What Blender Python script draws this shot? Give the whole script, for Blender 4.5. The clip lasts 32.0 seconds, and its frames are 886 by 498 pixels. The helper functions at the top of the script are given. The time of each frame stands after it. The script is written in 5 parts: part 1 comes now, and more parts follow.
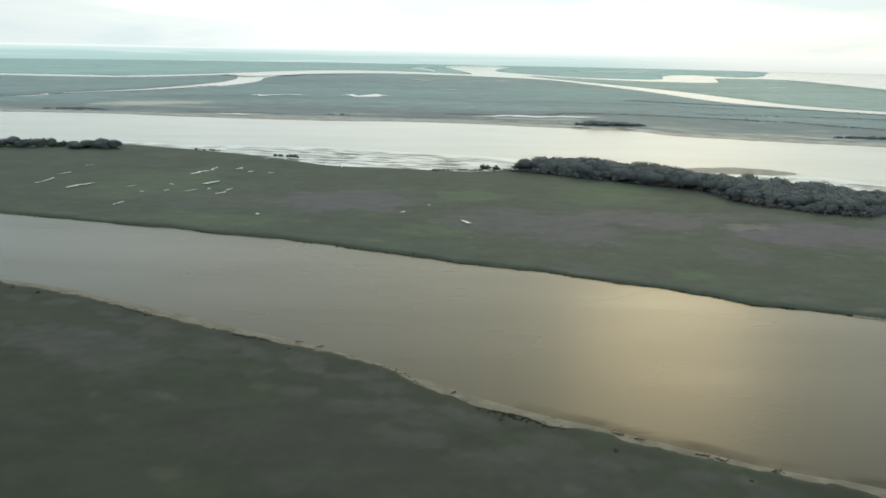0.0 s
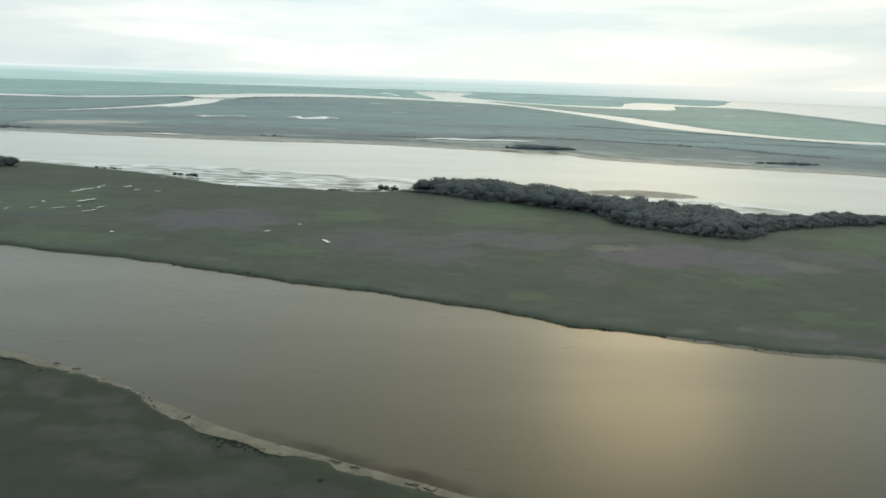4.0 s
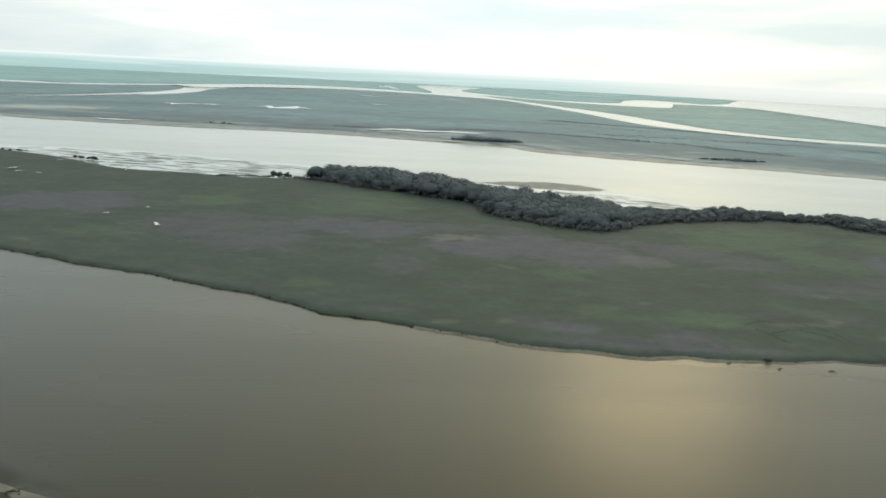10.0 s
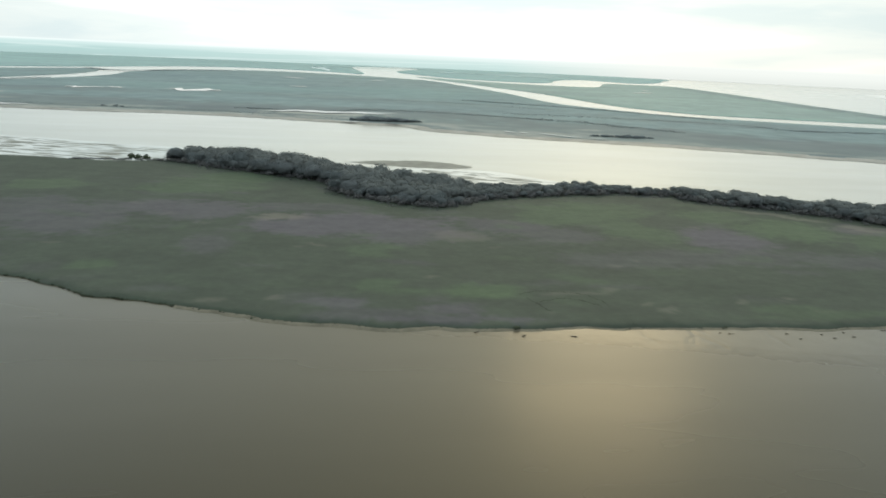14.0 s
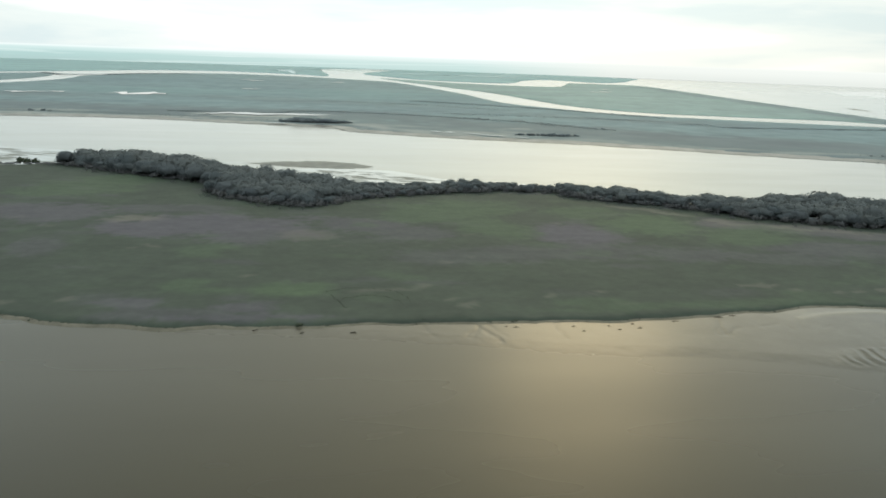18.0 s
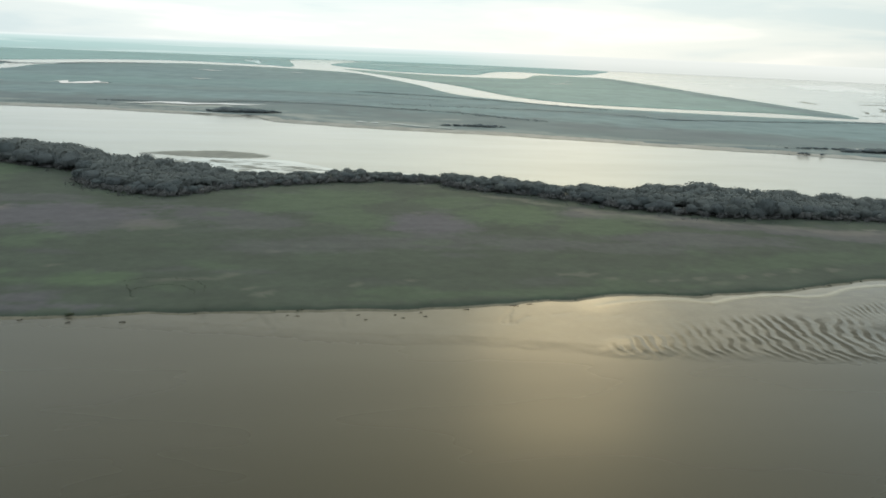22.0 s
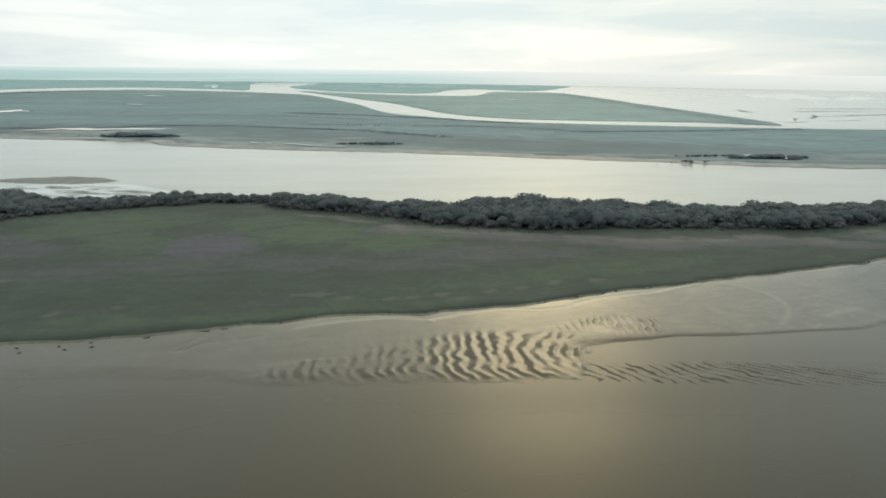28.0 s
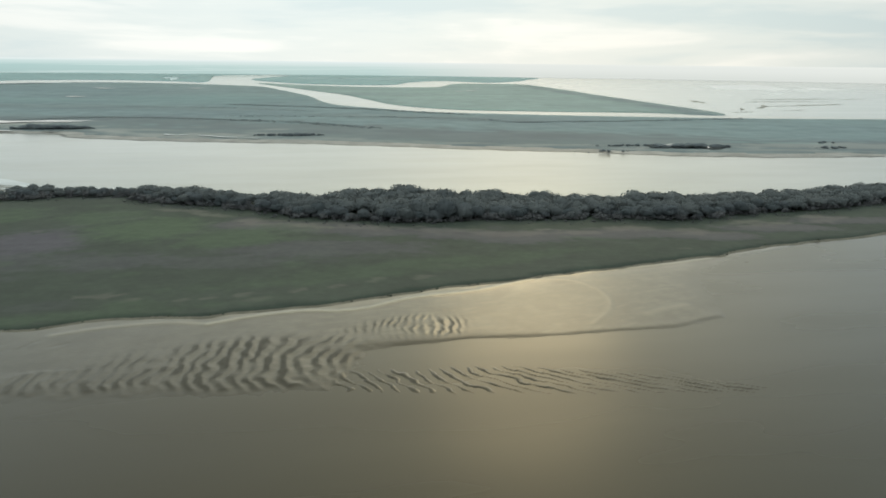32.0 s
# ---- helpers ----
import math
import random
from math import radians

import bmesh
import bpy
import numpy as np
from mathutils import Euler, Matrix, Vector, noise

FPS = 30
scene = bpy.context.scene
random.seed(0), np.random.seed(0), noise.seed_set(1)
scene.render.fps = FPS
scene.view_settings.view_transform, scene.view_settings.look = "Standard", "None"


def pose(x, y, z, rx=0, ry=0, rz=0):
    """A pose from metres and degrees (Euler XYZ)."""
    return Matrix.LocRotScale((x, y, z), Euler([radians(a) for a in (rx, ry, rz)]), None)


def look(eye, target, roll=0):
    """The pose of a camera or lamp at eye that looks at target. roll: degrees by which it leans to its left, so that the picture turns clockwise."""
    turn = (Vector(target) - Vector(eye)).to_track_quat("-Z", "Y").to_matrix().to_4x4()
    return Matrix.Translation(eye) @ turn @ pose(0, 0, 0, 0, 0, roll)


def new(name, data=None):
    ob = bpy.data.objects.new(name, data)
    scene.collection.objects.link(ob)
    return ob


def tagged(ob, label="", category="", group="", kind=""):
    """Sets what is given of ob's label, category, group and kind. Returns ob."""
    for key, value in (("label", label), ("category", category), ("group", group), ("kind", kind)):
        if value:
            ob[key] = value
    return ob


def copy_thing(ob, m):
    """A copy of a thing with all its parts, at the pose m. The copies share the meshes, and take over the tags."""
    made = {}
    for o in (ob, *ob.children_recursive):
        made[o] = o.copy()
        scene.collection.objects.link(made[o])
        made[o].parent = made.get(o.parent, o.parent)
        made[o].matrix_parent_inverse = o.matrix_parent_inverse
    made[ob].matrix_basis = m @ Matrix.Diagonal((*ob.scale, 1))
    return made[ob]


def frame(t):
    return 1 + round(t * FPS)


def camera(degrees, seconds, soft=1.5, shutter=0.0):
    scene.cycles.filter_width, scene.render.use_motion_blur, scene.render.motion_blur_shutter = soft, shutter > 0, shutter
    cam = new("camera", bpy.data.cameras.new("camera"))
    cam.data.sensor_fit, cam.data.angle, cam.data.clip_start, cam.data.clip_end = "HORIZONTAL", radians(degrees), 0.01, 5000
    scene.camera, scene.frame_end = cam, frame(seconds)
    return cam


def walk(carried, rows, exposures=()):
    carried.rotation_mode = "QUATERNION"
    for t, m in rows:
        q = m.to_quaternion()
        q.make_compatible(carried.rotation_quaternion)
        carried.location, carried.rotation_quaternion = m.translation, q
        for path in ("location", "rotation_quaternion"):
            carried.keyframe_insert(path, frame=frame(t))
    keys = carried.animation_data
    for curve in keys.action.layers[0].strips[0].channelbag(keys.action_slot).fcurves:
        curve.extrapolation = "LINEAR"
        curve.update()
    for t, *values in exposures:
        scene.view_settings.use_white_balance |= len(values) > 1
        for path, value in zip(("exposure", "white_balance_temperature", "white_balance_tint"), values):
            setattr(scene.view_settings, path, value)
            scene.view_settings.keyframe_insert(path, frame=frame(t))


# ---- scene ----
cam = camera(64.0, 32.0, 1.7)
PATH = [
    (0.0, 0.6, 0.7, 73.0, 74.54, -1.06, 0.50),
    (0.5, 6.6, 2.4, 72.4, 75.24, -1.21, -0.15),
    (1.0, 12.7, 3.6, 72.0, 75.50, -1.24, -0.66),
    (1.5, 19.0, 4.5, 71.6, 75.76, -1.25, -0.99),
    (2.0, 25.3, 5.2, 71.3, 76.19, -1.39, -1.35),
    (2.5, 31.6, 5.8, 71.0, 76.41, -1.36, -1.60),
    (3.0, 38.0, 6.5, 70.8, 76.38, -1.12, -1.60),
    (3.5, 44.4, 7.2, 70.5, 76.59, -1.65, -1.42),
    (5.5, 69.9, 10.5, 69.4, 76.04, -1.97, -1.19),
    (6.0, 76.2, 11.4, 69.1, 75.23, -1.36, -0.70),
    (6.5, 82.6, 12.3, 68.8, 75.05, -1.66, -0.73),
    (7.0, 88.9, 13.1, 68.6, 76.84, -2.42, -1.18),
    (7.5, 95.2, 13.8, 68.3, 78.61, -2.98, -1.84),
    (8.0, 101.5, 14.5, 68.1, 78.76, -3.07, -1.69),
    (8.5, 107.8, 15.1, 67.9, 76.86, -3.32, -0.90),
    (9.0, 114.2, 15.5, 67.8, 75.25, -2.45, -0.14),
    (9.5, 120.5, 15.9, 67.6, 75.31, -3.02, 0.17),
    (10.0, 126.9, 16.1, 67.5, 76.16, -2.73, 0.10),
    (10.5, 133.3, 16.1, 67.5, 76.45, -3.07, -0.16),
    (11.0, 139.6, 16.1, 67.4, 76.18, -3.15, -0.47),
    (11.5, 146.0, 16.0, 67.4, 75.49, -3.11, -1.08),
    (12.0, 152.5, 15.7, 67.5, 75.10, -2.79, -1.68),
    (12.5, 158.9, 15.4, 67.5, 74.99, -2.75, -2.37),
    (13.0, 165.3, 15.0, 67.5, 74.98, -2.56, -3.03),
    (13.5, 171.8, 14.5, 67.6, 75.00, -2.62, -3.63),
    (14.0, 178.3, 14.0, 67.7, 74.94, -2.43, -4.15),
    (14.5, 184.8, 13.4, 67.8, 74.81, -2.54, -4.52),
    (16.5, 210.8, 11.0, 68.1, 73.97, -2.40, -5.08),
    (17.0, 217.4, 10.4, 68.2, 74.35, -2.48, -5.10),
    (17.5, 223.9, 9.9, 68.3, 75.33, -2.43, -5.49),
    (18.0, 230.5, 9.3, 68.4, 75.11, -1.91, -5.80),
    (18.5, 237.0, 8.7, 68.4, 74.60, -1.69, -6.25),
    (19.0, 243.6, 8.2, 68.5, 75.62, -2.00, -6.99),
    (19.5, 250.2, 7.7, 68.5, 77.22, -2.08, -7.26),
    (20.0, 256.7, 7.2, 68.6, 77.74, -2.34, -6.90),
    (20.5, 263.3, 6.6, 68.6, 76.38, -2.47, -6.37),
    (21.0, 269.9, 6.1, 68.6, 75.47, -2.32, -6.41),
    (21.5, 276.6, 5.6, 68.6, 74.89, -2.20, -6.63),
    (22.0, 283.2, 5.1, 68.7, 74.54, -2.30, -7.33),
    (22.5, 289.8, 4.6, 68.7, 74.30, -2.53, -8.07),
    (23.0, 296.5, 4.2, 68.7, 74.06, -2.69, -8.05),
    (23.5, 303.2, 3.8, 68.7, 74.25, -2.54, -8.12),
    (24.0, 309.9, 3.4, 68.7, 73.88, -2.14, -8.41),
    (24.5, 316.6, 3.1, 68.7, 74.06, -1.28, -8.23),
    (26.5, 343.6, 2.9, 68.5, 75.44, -1.77, -7.30),
    (27.0, 350.3, 3.3, 68.4, 75.26, -1.45, -8.57),
    (27.5, 357.1, 3.8, 68.2, 75.33, -1.05, -9.28),
    (28.0, 363.8, 4.6, 68.0, 76.07, -0.76, -9.13),
    (28.5, 370.5, 5.5, 67.8, 76.15, -0.76, -8.94),
    (29.0, 377.2, 6.6, 67.4, 76.09, -0.53, -9.21),
    (29.5, 383.9, 7.9, 67.1, 76.02, -0.49, -9.13),
    (30.0, 390.6, 9.2, 66.7, 76.28, -0.54, -8.76),
    (30.5, 397.2, 10.4, 66.3, 76.26, -0.75, -9.00),
    (31.0, 403.8, 11.5, 65.9, 75.95, -0.94, -9.16),
    (31.5, 410.4, 12.1, 65.5, 75.99, -0.72, -9.80),
    (32.0, 416.9, 12.1, 65.2, 75.52, -0.67, -10.99),
]
EXPOSURES = [(0.0, 0.24), (2.5, 0.11), (5.5, 0.14), (7.0, 0.11), (8.0, -0.03), (9.0, 0.07), (10.0, 0.19), (14.0, 0.23), (18.0, 0.22), (19.0, 0.16), (20.0, 0.03), (21.0, 0.05), (22.0, 0.13), (24.5, 0.20), (27.0, 0.10), (29.0, 0.02), (32.0, 0.0)]
walk(cam, [(t, pose(x, y, z, rx, ry, rz)) for t, x, y, z, rx, ry, rz in PATH], EXPOSURES)

# ---- sky, sun ----
SUN_AZ, SUN_EL = 18.5, 23.0          # degrees clockwise from +y, degrees above the horizon
world = bpy.data.worlds.new("sky")
scene.world = world
world.use_nodes = True
wn, wl = world.node_tree.nodes, world.node_tree.links
wn.clear()


def wnode(kind, **sets):
    n = wn.new(kind)
    for key, value in sets.items():
        n.inputs[key].default_value = value
    return n


w_out = wn.new("ShaderNodeOutputWorld")
w_sky = wn.new("ShaderNodeTexSky")
w_sky.sky_type, w_sky.sun_disc = "NISHITA", False
w_sky.sun_elevation, w_sky.sun_rotation = radians(SUN_EL), radians(SUN_AZ)
w_bg = wnode("ShaderNodeBackground", Strength=0.08)
wl.new(w_sky.outputs[0], w_bg.inputs[0])
# overcast: one broad cloud deck with soft streaks, pale and cool near the horizon, warm and bright round the veiled sun
w_co = wn.new("ShaderNodeTexCoord")
w_map = wn.new("ShaderNodeMapping")
w_map.inputs["Scale"].default_value = (2.6, 2.6, 20.0)
w_map.inputs["Location"].default_value = (0.4, 0.2, 0.7)
wl.new(w_co.outputs["Generated"], w_map.inputs[0])
w_noise = wnode("ShaderNodeTexNoise", Scale=1.25, Detail=6.0, Roughness=0.52, Distortion=0.25)
wl.new(w_map.outputs[0], w_noise.inputs[0])
w_ramp = wn.new("ShaderNodeValToRGB")
w_ramp.color_ramp.interpolation = "EASE"
w_ramp.color_ramp.elements.new(0.5)
for w_stop, (w_at, w_col) in zip(w_ramp.color_ramp.elements, ((0.34, (0.82, 0.90, 0.93)), (0.50, (0.965, 0.99, 0.985)), (0.66, (1.16, 1.12, 1.09)))):
    w_stop.position, w_stop.color = w_at, (*w_col, 1)
wl.new(w_noise.outputs[0], w_ramp.inputs[0])
w_norm = wn.new("ShaderNodeVectorMath")
w_norm.operation = "NORMALIZE"
wl.new(w_co.outputs["Generated"], w_norm.inputs[0])


def aim(az, el):
    return (math.sin(radians(az)) * math.cos(radians(el)), math.cos(radians(az)) * math.cos(radians(el)), math.sin(radians(el)))


def wtoward(az, el):
    n = wn.new("ShaderNodeVectorMath")
    n.operation = "DOT_PRODUCT"
    wl.new(w_norm.outputs[0], n.inputs[0])
    n.inputs[1].default_value = aim(az, el)
    return wmath("MAXIMUM", n.outputs["Value"], 0.0)


def wmath(op, a, c):
    n = wn.new("ShaderNodeMath")
    n.operation = op
    for key, value in ((0, a), (1, c)):
        if hasattr(value, "is_linked"):
            wl.new(value, n.inputs[key])
        else:
            n.inputs[key].default_value = value
    return n.outputs[0]


def wglow(source, power, colour):
    n = wn.new("ShaderNodeMix")
    n.data_type, n.blend_type, n.clamp_factor = "RGBA", "MIX", False
    n.inputs[6].default_value, n.inputs[7].default_value = (0, 0, 0, 1), (*colour, 1)
    wl.new(wmath("POWER", source, power), n.inputs[0])
    return n.outputs[2]


def wadd(a, c, blend="ADD"):
    n = wn.new("ShaderNodeMix")
    n.data_type, n.blend_type = "RGBA", blend
    n.inputs[0].default_value = 1.0
    for key, value in ((6, a), (7, c)):
        if hasattr(value, "is_linked"):
            wl.new(value, n.inputs[key])
        else:
            n.inputs[key].default_value = (*value, 1)
    return n.outputs[2]


w_front, w_wide = wtoward(SUN_AZ + 0.5, SUN_EL), wtoward(7.0, 24.0)
w_pale = wtoward(-3.0, 6.0)
w_sep = wn.new("ShaderNodeSeparateXYZ")
wl.new(w_norm.outputs[0], w_sep.inputs[0])


def wrange(z0, z1, a, c):
    n = wn.new("ShaderNodeMapRange")
    n.interpolation_type = "SMOOTHSTEP"
    for key, value in (("From Min", z0), ("From Max", z1), ("To Min", a), ("To Max", c)):
        n.inputs[key].default_value = value
    wl.new(w_sep.outputs[2], n.inputs[0])
    return n.outputs[0]


w_high = wadd(wadd((0.63, 0.735, 0.75), wglow(w_wide, 8.0, (0.47, 0.385, 0.20))), wglow(w_front, 28.0, (0.58, 0.43, 0.17)))
w_high = wadd(w_high, wglow(wrange(0.16, 0.70, 1.0, 0.72), 1.0, (1, 1, 1)), "MULTIPLY")      # the deck is thicker, and so darker, overhead
w_low = wadd(wadd((0.635, 0.695, 0.695), wglow(w_pale, 6.0, (0.225, 0.23, 0.225))), wglow(wtoward(34.0, 3.0), 40.0, (0.06, 0.055, 0.04)))
w_lift = wn.new("ShaderNodeMix")
w_lift.data_type = "RGBA"
wl.new(wrange(0.06, 0.26, 0.0, 1.0), w_lift.inputs[0])
wl.new(w_low, w_lift.inputs[6])
wl.new(w_high, w_lift.inputs[7])
w_light = w_lift.outputs[2]
w_cloud = wnode("ShaderNodeBackground", Strength=1.0)
wl.new(wadd(w_ramp.outputs[0], w_light, "MULTIPLY"), w_cloud.inputs[0])
w_mix = wnode("ShaderNodeMixShader", Fac=0.94)
wl.new(w_bg.outputs[0], w_mix.inputs[1])
wl.new(w_cloud.outputs[0], w_mix.inputs[2])
wl.new(w_mix.outputs[0], w_out.inputs[0])

sun = new("sun", bpy.data.lights.new("sun", "SUN"))
sun.data.energy, sun.data.angle, sun.data.color = 0.10, radians(14), (1.0, 0.76, 0.40)
_az, _el = radians(SUN_AZ), radians(SUN_EL)
SUN_DIR = Vector((math.sin(_az) * math.cos(_el), math.cos(_az) * math.cos(_el), math.sin(_el)))
sun.matrix_world = look(SUN_DIR * 500, (0, 0, 0))


# ---- materials ----
def material(name):
    m = bpy.data.materials.new(name)
    m.use_nodes = True
    nt = m.node_tree
    return m, nt.nodes, nt.links, nt.nodes["Principled BSDF"]


def noise_node(nodes, links, scale, detail=3.0, rough=0.55, stretch=(1, 1, 1), turn=0.0):
    """Noise over world metres: scale is in cycles per metre."""
    geo = nodes.new("ShaderNodeNewGeometry")
    mp = nodes.new("ShaderNodeMapping")
    mp.inputs["Scale"].default_value = stretch
    mp.inputs["Rotation"].default_value = (0, 0, radians(turn))
    links.new(geo.outputs["Position"], mp.inputs[0])
    n = nodes.new("ShaderNodeTexNoise")
    n.inputs["Scale"].default_value, n.inputs["Detail"].default_value, n.inputs["Roughness"].default_value = scale, detail, rough
    links.new(mp.outputs[0], n.inputs["Vector"])
    return n.outputs[0]


def ramp(nodes, links, source, stops):
    r = nodes.new("ShaderNodeValToRGB")
    r.color_ramp.interpolation = "EASE"
    el = r.color_ramp.elements
    while len(el) < len(stops):
        el.new(0.5)
    for e, (at, colour) in zip(el, stops):
        e.position, e.color = at, (*colour, 1)
    links.new(source, r.inputs[0])
    return r.outputs[0]


def mix(nodes, links, fac, a, b, blend="MIX"):
    m = nodes.new("ShaderNodeMix")
    m.data_type, m.blend_type = "RGBA", blend
    for key, value in ((0, fac), (6, a), (7, b)):
        if hasattr(value, "is_linked"):
            links.new(value, m.inputs[key])
        else:
            m.inputs[key].default_value = value if key == 0 else (*value, 1)
    return m.outputs[2]


def bump(nodes, links, bsdf, height, strength, distance):
    b = nodes.new("ShaderNodeBump")
    b.inputs["Strength"].default_value, b.inputs["Distance"].default_value = strength, distance
    links.new(height, b.inputs["Height"])
    links.new(b.outputs[0], bsdf.inputs["Normal"])


def mat_water(name, low, high, spec, coat_rough, turn):
    m, n, l, b = material(name)
    big = noise_node(n, l, 0.011, 4, 0.55, (0.5, 1.6, 1), turn)
    l.new(ramp(n, l, big, [(0.2, low), (0.8, high)]), b.inputs["Base Color"])
    b.inputs["IOR"].default_value = 1.33
    rough = noise_node(n, l, 0.02, 3, 0.5, (0.4, 1.5, 1), turn)
    l.new(ramp(n, l, rough, [(0.2, (0.40, 0.40, 0.40)), (0.8, (0.50, 0.50, 0.50))]), b.inputs["Roughness"])
    c0, c1 = coat_rough * 0.88, coat_rough * 1.14
    l.new(ramp(n, l, rough, [(0.15, (c0, c0, c0)), (0.85, (c1, c1, c1))]), b.inputs["Coat Roughness"])
    b.inputs["Coat Weight"].default_value, b.inputs["Coat IOR"].default_value = 1.0, 1.34
    b.inputs["Specular IOR Level"].default_value = spec
    return m


def mat_cover(name, base, dry, lush, sand, grain=0.35):
    """Marsh ground whose cover (dry, lush, bare) is laid down vertex by vertex."""
    m, n, l, b = material(name)
    at = n.new("ShaderNodeAttribute")
    at.attribute_name = "cover"
    sep = n.new("ShaderNodeSeparateColor")
    l.new(at.outputs["Color"], sep.inputs[0])
    fine = noise_node(n, l, grain, 5, 0.65)
    broad = noise_node(n, l, 0.035, 4, 0.6)
    col = mix(n, l, broad, [c * 0.68 for c in base], [c * 1.32 for c in base])
    col = mix(n, l, sep.outputs[0], col, dry)
    col = mix(n, l, sep.outputs[1], col, lush)
    mid = noise_node(n, l, grain * 0.32, 4, 0.6, (0.7, 1.3, 1), 12)
    col = mix(n, l, 1.0, col, ramp(n, l, mid, [(0.3, (0.91, 0.90, 0.92)), (0.7, (1.08, 1.09, 1.07))]), "MULTIPLY")
    mottle = ramp(n, l, fine, [(0.3, (0.93, 0.93, 0.93)), (0.7, (1.07, 1.07, 1.07))])
    col = mix(n, l, 1.0, col, mottle, "MULTIPLY")
    col = mix(n, l, sep.outputs[2], col, sand)
    l.new(col, b.inputs["Base Color"])
    b.inputs["Roughness"].default_value = 0.75
    b.inputs["Specular IOR Level"].default_value = 0.3
    bump(n, l, b, fine, 0.15, 0.2)
    return m


def mat_plain(name, a, c, scale, rough, spec=0.5, bump_at=0.0, stretch=(1, 1, 1), turn=0.0, depth=0.1):
    m, n, l, b = material(name)
    f = noise_node(n, l, scale, 5, 0.6, stretch, turn)
    l.new(ramp(n, l, f, [(0.3, a), (0.7, c)]), b.inputs["Base Color"])
    b.inputs["Roughness"].default_value, b.inputs["Specular IOR Level"].default_value = rough, spec
    if bump_at:
        bump(n, l, b, f, bump_at, depth)
    return m


def mat_leaf(name, a, c, scale):
    """Leaf sprays: each lies more level than its shell, and lets part of the light through."""
    m, n, l, b = material(name)
    f = noise_node(n, l, scale, 5, 0.6)
    col = ramp(n, l, f, [(0.3, a), (0.7, c)])
    info = n.new("ShaderNodeObjectInfo")          # no two trees quite the same green
    tone = ramp(n, l, info.outputs["Random"], [(0.0, (0.88, 0.91, 0.90)), (0.5, (1.0, 1.0, 1.0)), (1.0, (1.07, 1.05, 1.0))])
    col = mix(n, l, 1.0, col, tone, "MULTIPLY")
    l.new(col, b.inputs["Base Color"])
    b.inputs["Roughness"].default_value, b.inputs["Specular IOR Level"].default_value = 0.75, 0.06
    shape = n.new("ShaderNodeNewGeometry")
    level = n.new("ShaderNodeVectorMath")
    level.operation, level.inputs[1].default_value = "MULTIPLY_ADD", (0.35, 0.35, 0.35)
    level.inputs[2].default_value = (0, 0, 0.8)
    l.new(shape.outputs["Normal"], level.inputs[0])
    unit = n.new("ShaderNodeVectorMath")
    unit.operation = "NORMALIZE"
    l.new(level.outputs[0], unit.inputs[0])
    l.new(unit.outputs[0], b.inputs["Normal"])
    tr = n.new("ShaderNodeBsdfTranslucent")
    l.new(col, tr.inputs[0])
    ms = n.new("ShaderNodeMixShader")
    ms.inputs[0].default_value = 0.35
    l.new(b.outputs[0], ms.inputs[1])
    l.new(tr.outputs[0], ms.inputs[2])
    l.new(ms.outputs[0], n["Material Output"].inputs[0])
    return m


WATER = mat_water("silty_water", (0.046, 0.0360, 0.0125), (0.059, 0.047, 0.0180), 0.30, 0.27, -20)
# North channel and sea: sky sheen is painted into the pale base colours
WATER_NORTH = mat_water("silty_sheen_water", (0.315, 0.305, 0.25), (0.435, 0.42, 0.355), 0.8, 0.17, -14)
WATER_SEA = mat_water("sheen_sea_water", (0.33, 0.36, 0.33), (0.42, 0.45, 0.415), 0.8, 0.15, 4)
ISLAND = mat_cover("island_marsh", (0.085, 0.101, 0.075), (0.140, 0.127, 0.141), (0.116, 0.161, 0.091), (0.300, 0.260, 0.220))
BANK = mat_cover("bank_marsh", (0.047, 0.055, 0.037), (0.106, 0.097, 0.099), (0.052, 0.070, 0.040), (0.270, 0.230, 0.176))
# Distance haze is painted into these three marsh colours, palest for the farthest land
FAR = mat_cover("far_marsh_hazed", (0.290, 0.378, 0.386), (0.242, 0.284, 0.288), (0.290, 0.415, 0.405), (0.62, 0.60, 0.54), 0.02)
FAR_HAZED = mat_cover("distant_marsh_hazed", (0.43, 0.60, 0.585), (0.43, 0.55, 0.54), (0.46, 0.63, 0.61), (0.4, 0.4, 0.38), 0.012)
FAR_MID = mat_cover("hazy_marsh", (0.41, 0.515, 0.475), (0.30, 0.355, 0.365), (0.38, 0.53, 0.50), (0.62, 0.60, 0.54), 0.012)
MUDFLAT = mat_plain("grey_mud", (0.25, 0.24, 0.21), (0.36, 0.345, 0.30), 0.10, 0.6, 0.4, 0.2)
FARSAND = mat_plain("pale_mud", (0.37, 0.345, 0.31), (0.58, 0.545, 0.50), 0.05, 0.6, 0.4)
EDGEMUD = mat_plain("edge_mud", (0.13, 0.12, 0.11), (0.20, 0.19, 0.175), 0.05, 0.5, 0.4)
SAND = mat_plain("damp_sand", (0.155, 0.136, 0.098), (0.262, 0.230, 0.172), 0.22, 0.6, 0.3, 0.3)


